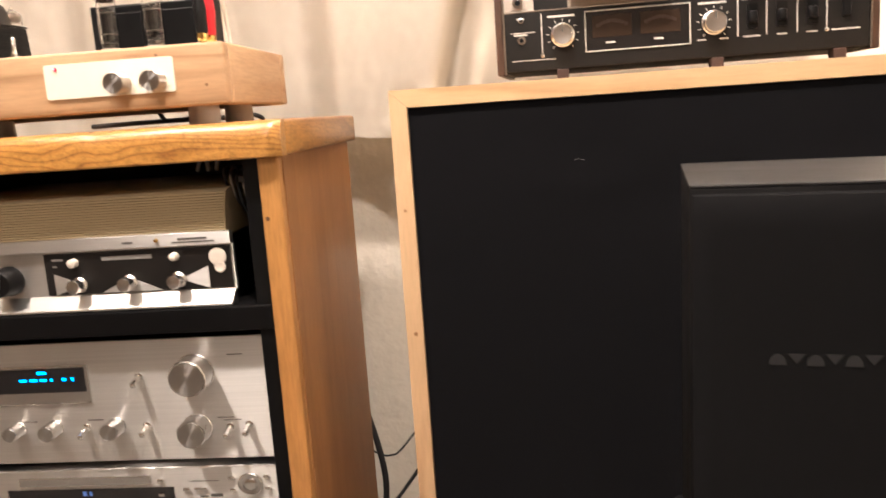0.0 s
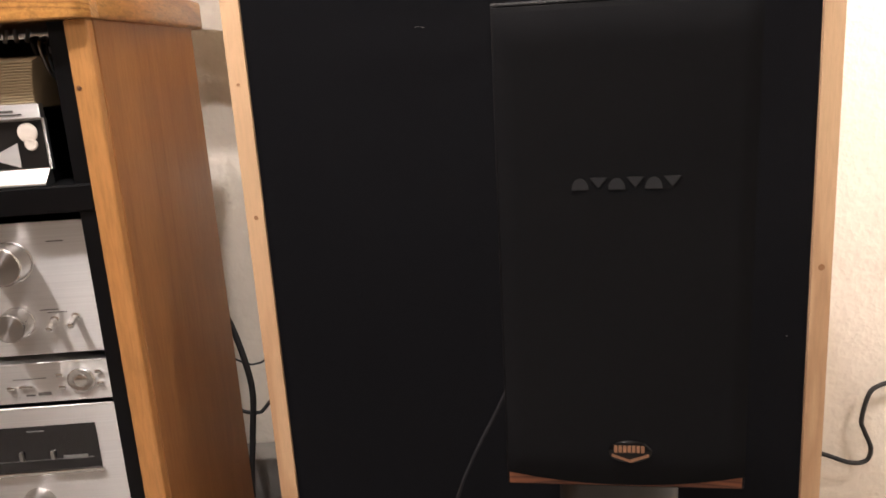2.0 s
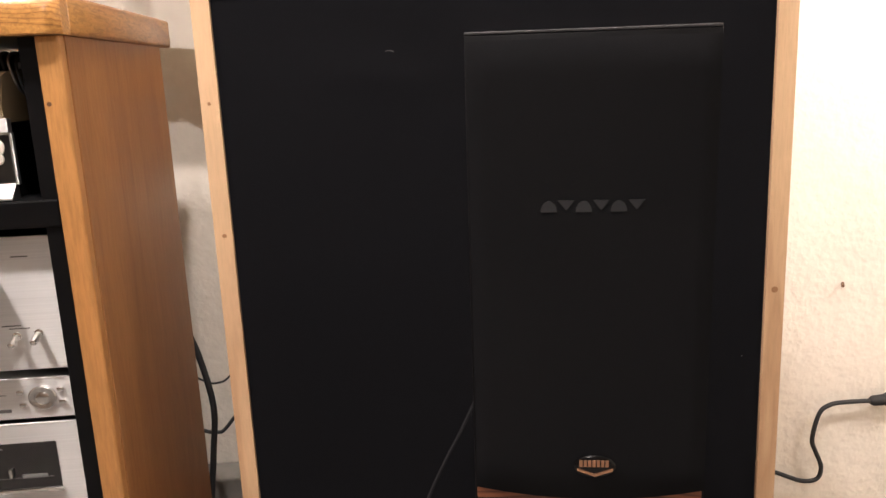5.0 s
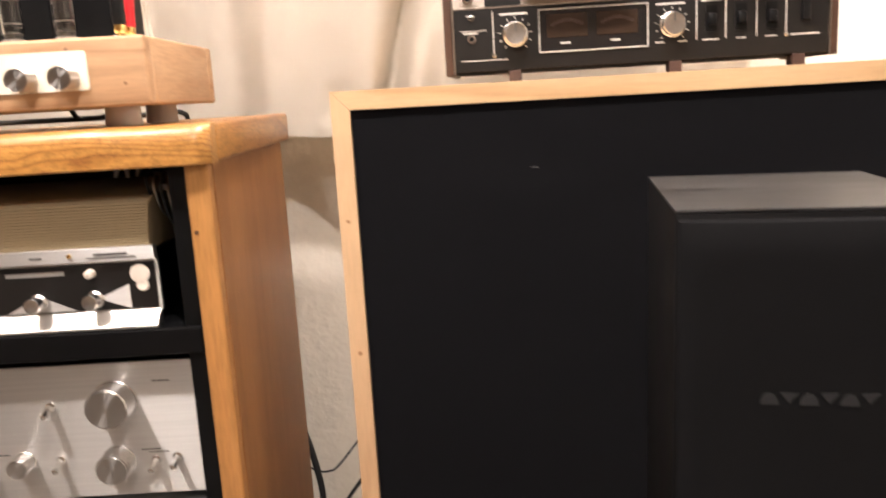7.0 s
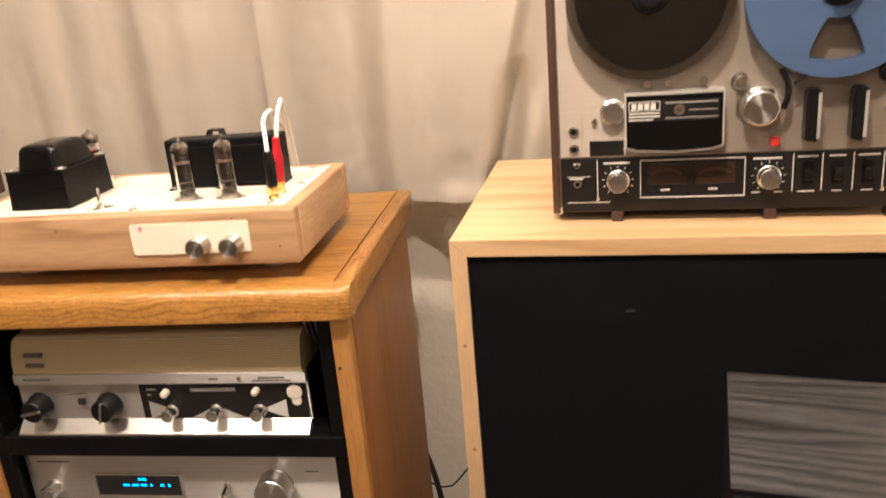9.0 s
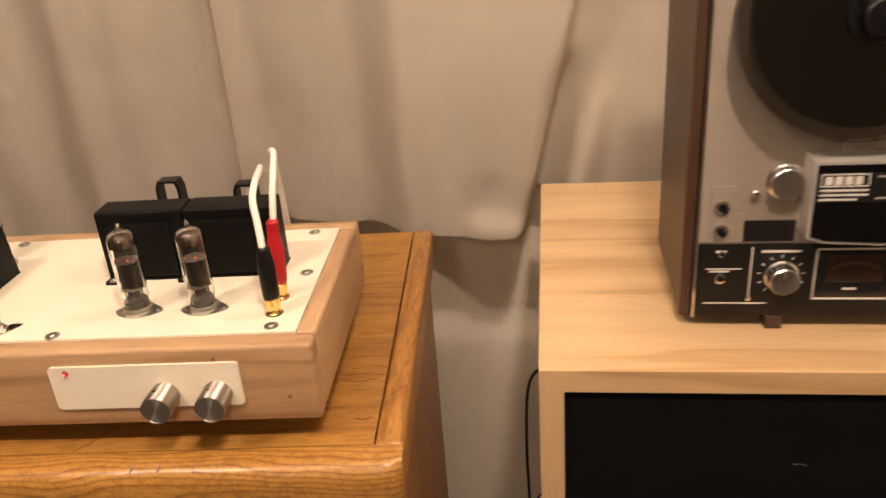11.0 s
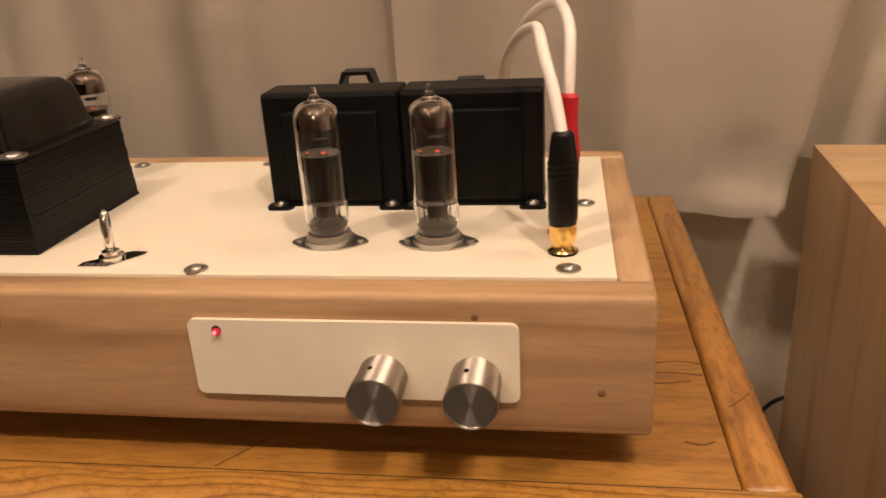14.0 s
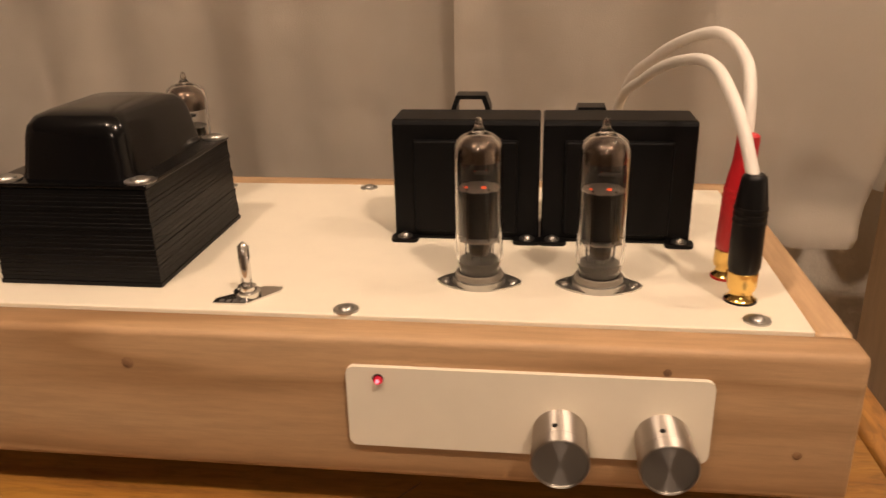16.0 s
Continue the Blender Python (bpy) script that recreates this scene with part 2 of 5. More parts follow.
MICA = plain("mica_disc", (0.26, 0.235, 0.205), 0.5, 0, 0.1, 80)
PLATE_GREY = plain("dark_anode_metal", (0.018, 0.0165, 0.015), 0.4, 0.4, 0.2, 150)
GETTER = plain("silvered_getter", (0.22, 0.17, 0.14), 0.16, 1, 0.2, 80)
GLASS = clear("thin_glass")
SMOKE = clear("smoky_plastic", (0.74, 0.73, 0.71), 0.05)
ACRYLIC = clear("clear_acrylic", (0.9, 0.9, 0.9), 0.04)
EMBER = glow("heater_glow", (1.0, 0.10, 0.025), 1.9)
LED_RED = glow("red_led", (1.0, 0.006, 0.035), 0.9)
LED_CORE = glow("red_led_core", (1.0, 0.22, 0.26), 3.0)
CYAN = glow("cyan_display", (0.0, 0.33, 1.0), 3.0)
YELLOW = glow("yellow_pointer", (1.0, 0.75, 0.05), 2.0)
AMBER = glow("dim_meter_lamp", (0.9, 0.22, 0.05), 0.018)
DISPLAY = plain("dark_display_glass", (0.012, 0.011, 0.012), 0.1, 0, 0.1, 60, 0, 0.6)
METER = plain("dark_meter_face", (0.03, 0.018, 0.012), 0.25, 0, 0.2, 60)
RED_BTN = plain("red_button", (0.45, 0.03, 0.022), 0.4, 0, 0.05, 60)
GREY_POST = plain("grey_painted_tube", (0.05, 0.051, 0.05), 0.4, 0.2, 0.1, 60)
TAN_INK = plain("copper_badge", (0.5, 0.27, 0.16), 0.35, 0.8, 0.1, 90)

# ---- building helpers ----
def part(name, bm, material, parent=None, label="", smooth=0.0):
    me = bpy.data.meshes.new(name)
    bm.normal_update()
    bm.to_mesh(me)
    bm.free()
    me.materials.append(material)
    if smooth:
        me.polygons.foreach_set("use_smooth", [True] * len(me.polygons))
        me.set_sharp_from_angle(angle=radians(smooth))
    ob = new(name, me)
    if parent:
        ob.parent = parent
    if label:
        ob["label"] = label
    return ob
def thing(name, m, label, category, group="", kind=""):
    ob = new(name)
    ob.empty_display_size = 0.02
    ob.matrix_world = m
    return tagged(ob, label, category, group, kind)
def box(x0, x1, y0, y1, z0, z1, bevel=0.0, seg=2, bm=None):
    own = bmesh.new()
    r = bmesh.ops.create_cube(own, size=1.0)
    for v in own.verts:
        v.co = Vector((x0 + (v.co.x + 0.5) * (x1 - x0), y0 + (v.co.y + 0.5) * (y1 - y0), z0 + (v.co.z + 0.5) * (z1 - z0)))
    if bevel:
        bmesh.ops.bevel(own, geom=own.edges[:], offset=bevel, segments=seg, affect="EDGES", profile=0.5)
    return join(bm, own)
def join(bm, own):
    if bm is None:
        return own
    me = bpy.data.meshes.new("join")
    own.to_mesh(me)
    own.free()
    bm.from_mesh(me)
    bpy.data.meshes.remove(me)
    return bm
def lathe(profile, m=None, n=28, bm=None, caps=True):
    """A turned body round z from (radius, height) pairs, laid by the pose m."""
    own = bmesh.new()
    rings = []
    for r, z in profile:
        rings.append([own.verts.new((r * math.cos(a), r * math.sin(a), z)) for a in (2 * math.pi * k / n for k in range(n))])
    for a, b in zip(rings, rings[1:]):
        for k in range(n):
            own.faces.new((a[k], a[(k + 1) % n], b[(k + 1) % n], b[k]))
    if caps:
        own.faces.new(rings[0][::-1])
        own.faces.new(rings[-1])
    bmesh.ops.recalc_face_normals(own, faces=own.faces)
    if m is not None:
        own.transform(m)
    return join(bm, own)
def rod(a, b, r, n=16, bevel=0.0, bm=None):
    a, b = Vector(a), Vector(b)
    h = (b - a).length
    m = Matrix.Translation(a) @ (b - a).to_track_quat("Z", "Y").to_matrix().to_4x4()
    e = min(bevel, r * 0.9)
    prof = [(r - e, 0), (r, e), (r, h - e), (r - e, h)] if bevel else [(r, 0), (r, h)]
    return lathe(prof, m, n, bm)
def tube(points, r, n=10, bm=None, per=8):
    """A round cable through the points, smoothed."""
    p = [Vector(q) for q in points]
    fine = []
    for i in range(len(p) - 1):
        a, b, c, d = p[max(i - 1, 0)], p[i], p[i + 1], p[min(i + 2, len(p) - 1)]
        for k in range(per):
            s = k / per
            fine.append(0.5 * ((2 * b) + (c - a) * s + (2 * a - 5 * b + 4 * c - d) * s * s + (3 * b - a - 3 * c + d) * s ** 3))
    fine.append(p[-1])
    own = bmesh.new()
    up, rings = Vector((0.13, 0.31, 0.94)), []
    for i, q in enumerate(fine):
        t = (fine[min(i + 1, len(fine) - 1)] - fine[max(i - 1, 0)]).normalized()
        up = (up - t * up.dot(t)).normalized()
        w = t.cross(up)
        rings.append([own.verts.new(q + r * (math.cos(a) * up + math.sin(a) * w)) for a in (2 * math.pi * k / n for k in range(n))])
    for a, b in zip(rings, rings[1:]):
        for k in range(n):
            own.faces.new((a[k], a[(k + 1) % n], b[(k + 1) % n], b[k]))
    own.faces.new(rings[0][::-1])
    own.faces.new(rings[-1])
    bmesh.ops.recalc_face_normals(own, faces=own.faces)
    return join(bm, own)
def prism(outline, y0, y1, bm=None):
    """An outline in x and z, stretched from y0 to y1."""
    own = bmesh.new()
    a = [own.verts.new((x, y0, z)) for x, z in outline]
    b = [own.verts.new((x, y1, z)) for x, z in outline]
    n = len(a)
    own.faces.new(a)
    own.faces.new(b[::-1])
    for k in range(n):
        own.faces.new((a[k], b[k], b[(k + 1) % n], a[(k + 1) % n]))
    bmesh.ops.recalc_face_normals(own, faces=own.faces)
    return join(bm, own)
def slab(outline, z0, z1, bm=None):
    """An outline in x and y, stretched from z0 to z1."""
    own = prism([(x, y) for x, y in outline], 0, 1)
    for v in own.verts:
        v.co = Vector((v.co.x, v.co.z, z0 + (z1 - z0) * v.co.y))
    bmesh.ops.recalc_face_normals(own, faces=own.faces)
    return join(bm, own)
def rounded(x0, x1, z0, z1, r, n=6):
    out = []
    for cx, cz, a0 in ((x1 - r, z1 - r, 0), (x0 + r, z1 - r, 90), (x0 + r, z0 + r, 180), (x1 - r, z0 + r, 270)):
        out += [(cx + r * math.cos(radians(a0 + 90 * k / n)), cz + r * math.sin(radians(a0 + 90 * k / n))) for k in range(n + 1)]
    return out
FRONT = pose(0, 0, 0, 90, 0, 0)  # turns a lathe's axis from z to -y
def dial(x, y, z, prof, n=28):
    """A turned body whose axis points at the viewer (-y), its foot on the panel at y."""
    return lathe(prof, pose(x, y, z) @ FRONT, n)
def bars(rows, y, material, parent, name="lettering", depth=0.0004):
    """Plain printed bars: each row is x0, x1, z0, z1."""
    for x0, x1, z0, z1 in rows:
        ob = part(name, box(x0, x1, y - depth, y + 0.0002, z0, z1), material, parent)
    return ob


# ---- room ----
def struct(name, bm, material, label, smooth=0.0):
    return tagged(part(name, bm, material, None, "", smooth), label, name.split("_")[0], "", "structure")
struct("floor", box(-2.6, 1.8, -2.8, 1.6, FLOOR - 0.12, FLOOR), CONCRETE, "grey concrete basement floor")
struct("ceiling", box(-2.6, 1.8, -2.8, 1.6, 2.20, 2.32), CEIL, "unseen ceiling overhead, toned down to limit bounce")
def rough_wall():
    """The back wall: painted rough plaster with trowel ridges."""
    bm = bmesh.new()
    nx, nz = 190, 100
    x0, x1, z0, z1 = -2.4, 1.7, FLOOR, 2.20
    grid = []
    for i in range(nx + 1):
        x = x0 + (x1 - x0) * i / nx
        col = []
        for k in range(nz + 1):
            z = z0 + (z1 - z0) * k / nz
            d = 0.0028 * noise.fractal(Vector((x * 7, z * 7, 3.1)), 0.8, 2.2, 4)
            col.append(bm.verts.new((x, 1.46 - d, z)))
        grid.append(col)
    for i in range(nx):
        for k in range(nz):
            bm.faces.new((grid[i][k], grid[i + 1][k], grid[i + 1][k + 1], grid[i][k + 1]))
    box(x0, x1, 1.475, 1.52, z0, z1, bm=bm)
    return bm
struct("wall_back", rough_wall(), PLASTER, "white painted rough plaster basement wall", 60)
struct("ledge", box(-0.9, 0.35, 1.385, 1.452, FLOOR, 0.195, 0.004), CONCRETE, "low grey concrete ledge along the wall foot")
struct("wall_right", box(1.70, 1.82, -2.7, 1.52, FLOOR, 2.20), PLASTER, "white painted side wall")
# these two walls stay out of view and soak up bounce
struct("wall_left", box(-2.52, -2.40, -2.7, 1.52, FLOOR, 2.20), DIM_WALL, "unseen side wall, dark to limit bounced light")
struct("wall_front", box(-2.52, 1.82, -2.8, -2.7, FLOOR, 2.20), DIM_WALL, "unseen wall behind the viewer, dark to limit bounced light")

def curtain_sheet(x0, x1, hem, top, y, seed, amp, drape=None):
    """A hanging cloth with soft uneven folds and a wavering hem."""
    bm = bmesh.new()
    nx, nz = int((x1 - x0) * 230), 150
    cols = []
    for i in range(nx + 1):
        x = x0 + (x1 - x0) * i / nx
        col = []
        for k in range(nz + 1):
            f = k / nz
            h = hem(x)
            z = h + (top - h) * f
            sway = 0.35 * noise.noise(Vector((z * 1.3, seed, 2.0)))
            fold = noise.noise(Vector((x * 8.0 + sway, z * 0.35, seed))) + 0.6 * noise.noise(Vector((x * 19.0 + 2 * sway, z * 0.6, seed + 4)))
            crease = 0.05 * noise.noise(Vector((x * 9, z * 26, seed + 9))) + 0.07 * noise.noise(Vector((x * 24, z * 7, seed + 3))) + 0.05 * noise.noise(Vector((x * 45, z * 45, seed)))
            d = amp * (fold * (1.0 - 0.35 * f) + crease)
            if drape:
                d = drape(x, z, d)
            col.append(bm.verts.new((x, y + d, z)))
        cols.append(col)
    for i in range(nx):
        for k in range(nz):
            bm.faces.new((cols[i][k], cols[i + 1][k], cols[i + 1][k + 1], cols[i][k + 1]))
    me_faces = bm.faces[:]
    bmesh.ops.solidify(bm, geom=me_faces, thickness=0.002)
    return bm
def step(a, b, x):
    f = max(0.0, min(1.0, (x - a) / (b - a)))
    return f * f * (3 - 2 * f)
def hem_main(x):
    return 0.943 + 0.030 * step(-0.122, -0.106, x) + 0.003 * step(-0.20, -0.26, x) + 0.0015 * math.sin(41 * x)
def drape_main(x, z, d):
    """The sheet bellies forward beside the big loudspeaker, with a dented, flared hem."""
    xr = -0.128 + 0.24 * (z - 0.95)
    belly = step(-0.335, -0.262, x) * (1 - step(xr - 0.002, xr + 0.018, x)) * (1 - 0.7 * step(1.08, 1.55, z))
    low = 1 - step(1.06, 1.22, z)
    out = d * (1 - 0.75 * belly) - 0.075 * belly
    dent = math.exp(-((x + 0.168 - 0.25 * (z - 1.0)) / 0.020) ** 2) * step(1.030, 1.000, z) if z < 1.03 else 0.0
    out += 0.007 * dent * step(0.955, 0.985, z) * belly
    out -= 0.012 * (1 - step(0.950, 0.975, z)) * step(-0.205, -0.165, x) * belly
    # groove shaped to stand in for a finger of shade beside the deck
    fx = xr + 0.043 - 0.06 * (z - 1.0)
    out += 0.020 * math.exp(-((x - fx + 0.022) / 0.019) ** 2) * (1 - step(1.115, 1.170, z))
    out -= 0.022 * math.exp(-((x - fx - 0.026) / 0.022) ** 2) * (1 - step(1.03, 1.16, z))
    return max(-0.11, min(0.06, out)) + 0.0012 * low * noise.noise(Vector((x * 60, z * 60, 2)))
cur = thing("curtain", pose(0, 0, 0), "off-white cotton sheet curtain hanging in soft folds", "curtain")
part("cloth", curtain_sheet(-2.3, -0.455, lambda x: 0.90, 2.16, 1.398, 1.7, 0.027), CURTAIN, cur, "", 80)
part("cloth", curtain_sheet(-0.494, 0.46, hem_main, 2.16, 1.372, 6.3, 0.026, drape_main), CURTAIN, cur, "", 80)
part("rail", rod((-2.35, 1.385, 2.165), (0.5, 1.385, 2.165), 0.012), STEEL, cur)

# ---- the large home-built loudspeaker ----
SPK = pose(-0.129, 0.9025, FLOOR, 0, 0, -3.7)
SW, SD, SH = 0.620, 0.411, 1.0025 - FLOOR
spk = thing("floor_speaker", SPK, "large pale pine box loudspeaker with black cloth front", "loudspeaker")
part("top_board", prism([(0.0002, SH), (SW - 0.0002, SH), (SW - 0.0208, SH - 0.019), (0.0192, SH - 0.019)], 0.0005, SD), PINE, spk, "pale pine top board mitred at its ends")
part("side_board", prism([(0, 0), (0, SH - 0.0002), (0.019, SH - 0.0192), (0.019, 0)], 0.0005, SD), PINE_Z, spk)
part("side_board", prism([(SW, 0), (SW, SH - 0.0002), (SW - 0.021, SH - 0.0192), (SW - 0.021, 0)], 0.0005, SD), PINE_Z, spk)
part("bottom_board", box(0.0192, SW - 0.0212, 0.0005, SD, 0.03, 0.05, 0.001), PINE, spk)
part("back_board", box(0.0192, SW - 0.0212, SD - 0.02, SD - 0.001, 0.05, SH - 0.0195), PINE_Z, spk)
def cloth_panel():
    bm = bmesh.new()
    nx, nz = 60, 70
    x0, x1, z0, z1 = 0.0195, SW - 0.0215, 0.051, SH - 0.0195
    g = []
    for i in range(nx + 1):
        g.append([])
        for k in range(nz + 1):
            x, z = x0 + (x1 - x0) * i / nx, z0 + (z1 - z0) * k / nz
            edge = min(i, nx - i, k, nz - k) / 6
            d = 0.0016 * noise.noise(Vector((x * 9, z * 26, 2.0))) * min(1, edge) * (1.6 if z > z1 - 0.12 else 0.4)
            g[i].append(bm.verts.new((x, 0.005 - d, z)))
    for i in range(nx):
        for k in range(nz):
            bm.faces.new((g[i][k], g[i + 1][k], g[i + 1][k + 1], g[i][k + 1]))
    box(x0, x1, 0.008, 0.02, z0, z1, bm=bm)
    return bm
part("cloth_front", cloth_panel(), BLACK_CLOTH, spk, "black stretched grille cloth with lint", 60)
for x, z, l, a in ((0.194, SH - 0.085, 0.010, 20), (0.575, SH - 0.434, 0.002, 40), (0.596, SH - 0.429, 0.003, 10)):
    part("lint", tube([(x, 0.001, z), (x + l * 0.5, 0.0005, z + l * 0.12), (x + l, 0.001, z - l * 0.1)], 0.00012, 5, None, 3), INK, spk)
KNOT = plain("dark_knot", (0.3, 0.15, 0.06), 0.6)
for x, z, r in ((0.0105, SH - 0.27, 0.0026), (SW - 0.011, SH - 0.358, 0.004), (0.009, SH - 0.13, 0.002)):
    part("knot", lathe([(r, -0.0002), (r * 0.8, 0.0003)], pose(x, 0.0005, z) @ FRONT, 12), KNOT, spk)

# ---- oak stereo cabinet ----
RX, RY, RZ = -0.2355, 0.8325, 0.9437
rack = thing("stereo_cabinet", pose(0, 0, 0), "oiled oak stereo cabinet with open front shelves", "cabinet")
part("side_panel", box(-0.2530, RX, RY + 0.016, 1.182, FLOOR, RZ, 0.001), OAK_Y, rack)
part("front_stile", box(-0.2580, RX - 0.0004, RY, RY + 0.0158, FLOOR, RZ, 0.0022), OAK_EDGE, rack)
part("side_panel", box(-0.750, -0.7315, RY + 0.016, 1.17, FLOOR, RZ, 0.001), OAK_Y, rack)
part("front_stile", box(-0.7496, -0.7130, RY, RY + 0.0158, FLOOR, RZ, 0.0022), OAK_EDGE, rack)
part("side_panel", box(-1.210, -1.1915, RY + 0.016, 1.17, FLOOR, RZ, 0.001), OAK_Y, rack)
part("door", box(-1.190, -0.7520, RY, RY + 0.016, FLOOR + 0.06, RZ - 0.003, 0.002), OAK_EDGE, rack, "closed oak door of the second bay")
part("back_panel", box(-0.7313, -0.2532, 1.158, 1.169, FLOOR + 0.04, RZ), BLACK_SATIN, rack)
part("bottom_shelf", box(-0.7313, -0.2532, RY + 0.02, 1.157, FLOOR + 0.04, FLOOR + 0.058, 0.001), OAK, rack)
part("rack_rail", box(-0.2752, -0.2582, RY + 0.006, RY + 0.03, FLOOR + 0.06, RZ - 0.001), BLACK_SATIN, rack, "black equipment rail")
part("rack_rail", box(-0.7127, -0.6960, RY + 0.006, RY + 0.03, FLOOR + 0.06, RZ - 0.001), BLACK_SATIN, rack, "black equipment rail")
part("inner_liner", box(-0.2750, -0.2535, RY + 0.031, 1.157, FLOOR + 0.06, RZ - 0.001), BLACK_SATIN, rack)
part("inner_liner", box(-0.7310, -0.6990, RY + 0.031, 1.157, FLOOR + 0.06, RZ - 0.001), BLACK_SATIN, rack)
part("shelf", box(-0.6955, -0.2590, RY + 0.003, 1.15, 0.7635, 0.7905, 0.002), BLACK_SATIN, rack, "black shelf under the receiver")
part("screw", dial(-0.2525, RY, 0.881, [(0.0022, 0), (0.0022, 0.0006), (0.001, 0.0008)], 12), plain("brown_screw", (0.12, 0.05, 0.02), 0.5), rack)
top = thing("cabinet_top", pose(-0.2291, 0.8208, RZ, 0, 0, 0.6), "thick oak cabinet top with worn rounded front edge", "tabletop")
TW, TD, TH = 1.0, 0.417, 0.0372
def front_rail():
    """The rounded, nicked front lipping, mitred at its ends."""
    bm = bmesh.new()
    prof = [(0.0, 0.0015), (0.0, 0.020), (0.0012, 0.027), (0.0045, 0.0337), (0.009, 0.0364), (0.014, 0.0372), (0.0265, 0.0372), (0.0265, 0.0), (0.0015, 0.0)]
    n = 130
    rows = []
    for i in range(n + 1):
        x = -TW * (i - 0.2) / n if i else 0.0
        wob = 0.0012 * noise.noise(Vector((x * 14, 0, 5))) + (0.0012 * abs(noise.noise(Vector((x * 55, 3, 1)))) if -0.25 < x < -0.05 else 0)
        ease = 0.0075 * (1.0 - 0.85 * i) if i < 2 else 0.0
        rows.append([bm.verts.new((x, y + ease * max(0.0, 1 - y / 0.0265) + (wob if 0.018 < z < 0.0371 else 0), z - (wob if 0.02 < z < 0.0371 else 0))) for y, z in prof])
    for a, b in zip(rows, rows[1:]):
        for k in range(len(prof)):
            j = (k + 1) % len(prof)
            bm.faces.new((a[k], a[j], b[j], b[k]))
    bm.faces.new(rows[0])
    bm.faces.new(rows[-1][::-1])
    bmesh.ops.recalc_face_normals(bm, faces=bm.faces)
    return bm
part("front_rail", front_rail(), OAK, top, "rounded oak edge with dark grain and nicks", 40)
part("side_rail", box(-0.0215, 0, 0.0272, TD, 0, TH, 0.004, 3), OAK_RIM, top, "", 40)
part("side_rail", box(-TW, -TW + 0.0215, 0.0272, TD, 0, TH, 0.004, 3), OAK_RIM, top, "", 40)
part("board", box(-TW + 0.0222, -0.0222, 0.0274, TD - 0.002, 0.004, TH - 0.0008, 0.0006), OAK_TOP, top, "worn oak boards with scratched finish")
part("crack", box(-TW + 0.022, -0.020, 0.0262, 0.0276, 0.02, TH - 0.0003), plain("dark_joint", (0.05, 0.025, 0.01), 0.8), top, "open dark joint")
SCAR = plain("dark_scratch", (0.13, 0.055, 0.018), 0.7)
for pts in (((-0.052, 0.128), (-0.036, 0.132), (-0.023, 0.130)), ((-0.056, 0.118), (-0.040, 0.1205), (-0.0235, 0.118)), ((-0.058, 0.111), (-0.045, 0.1095), (-0.030, 0.112)), ((-0.248, 0.0295), (-0.238, 0.042), (-0.226, 0.058)), ((-0.016, 0.088), (-0.010, 0.094), (-0.004, 0.101)), ((-0.040, 0.060), (-0.033, 0.058), (-0.027, 0.061))):
    part("scratch", tube([(x, y, TH - (0.0009 if x < -0.0225 else 0.0001)) for x, y in pts], 0.0005, 6, None, 4), SCAR, top)
NICK = plain("grey_nick", (0.22, 0.2, 0.19), 0.5)
for x, l in ((-0.176, 0.006), (-0.150, 0.008), (-0.131, 0.007), (-0.118, 0.004), (-0.196, 0.004)):
    part("nick", tube([(x, 0.0062, TH - 0.0024), (x + 0.0012, 0.0095, TH - 0.0006), (x + 0.002, 0.0095 + l * 0.6, TH + 0.0001)], 0.0004, 6, None, 4), NICK, top)

# ---- valve amplifier ----
AZ, AB = 1.0630, 1.0025   # top and underside of the wooden case
amp = thing("valve_amplifier", pose(-0.2870, 0.8535, AB), "home-built valve amplifier in a pale wooden case", "amplifier")
AW, AD, AH = 0.428, 0.223, AZ - AB
def case_board(x0, x1, y0, y1, name, m):
    return part(name, box(x0, x1, y0, y1, -0.0028, AH, 0.0032, 3), m, amp, "", 40)
case_board(-AW, 0, 0, 0.0178, "case_front", POPLAR)
case_board(-0.0150, 0, 0.0180, AD - 0.0182, "case_side", POPLAR_Y)
case_board(-AW, -AW + 0.0150, 0.0180, AD - 0.0182, "case_side", POPLAR_Y)
case_board(-AW, 0, AD - 0.0180, AD, "case_back", POPLAR)
part("case_floor", box(-AW + 0.0152, -0.0152, 0.0182, AD - 0.0184, 0.003, 0.009), POPLAR, amp)
part("chassis_plate", box(-AW + 0.0152, -0.0148, 0.0184, AD - 0.0185, AH - 0.0040, AH + 0.0005, 0.0004, 1), CREAM, amp, "cream painted metal top plate")
PZ = AH + 0.0005
for x, y in ((-0.052, 0.065), (-0.37, 0.065), (-0.052, 0.18), (-0.37, 0.18)):
    part("foot", lathe([(0.0165, RZ + 0.0372 - AB), (0.0175, RZ + 0.0389 - AB), (0.0165, 0.0)], pose(x, y, 0.0), 24), CERAMIC, amp, "pale round rubber foot", 40)
def machine_screw(x, y, z, r, parent, washer=True, name="screw"):
    bm = bmesh.new()
    if washer:
        lathe([(r * 1.55, 0), (r * 1.55, 0.0007), (r * 0.6, 0.0009)], pose(x, y, z), 20, bm)
    lathe([(r, 0.0007), (r * 0.95, 0.0013), (r * 0.6, 0.0021), (r * 0.2, 0.0023)], pose(x, y, z), 16, bm)
    return part(name, bm, STEEL, parent, "", 50)
for x, y in ((-0.0343, 0.0262), (-0.1975, 0.0230), (-0.0261, 0.112), (-0.0363, 0.196), (-0.3950, 0.024), (-0.225, 0.197), (-0.315, 0.197), (-0.395, 0.197)):
    machine_screw(x, y, PZ, 0.0034, amp)
def wx(x): return x + 0.287   # room to case
def wy(y): return y - 0.8535
def wz(z): return z - AB
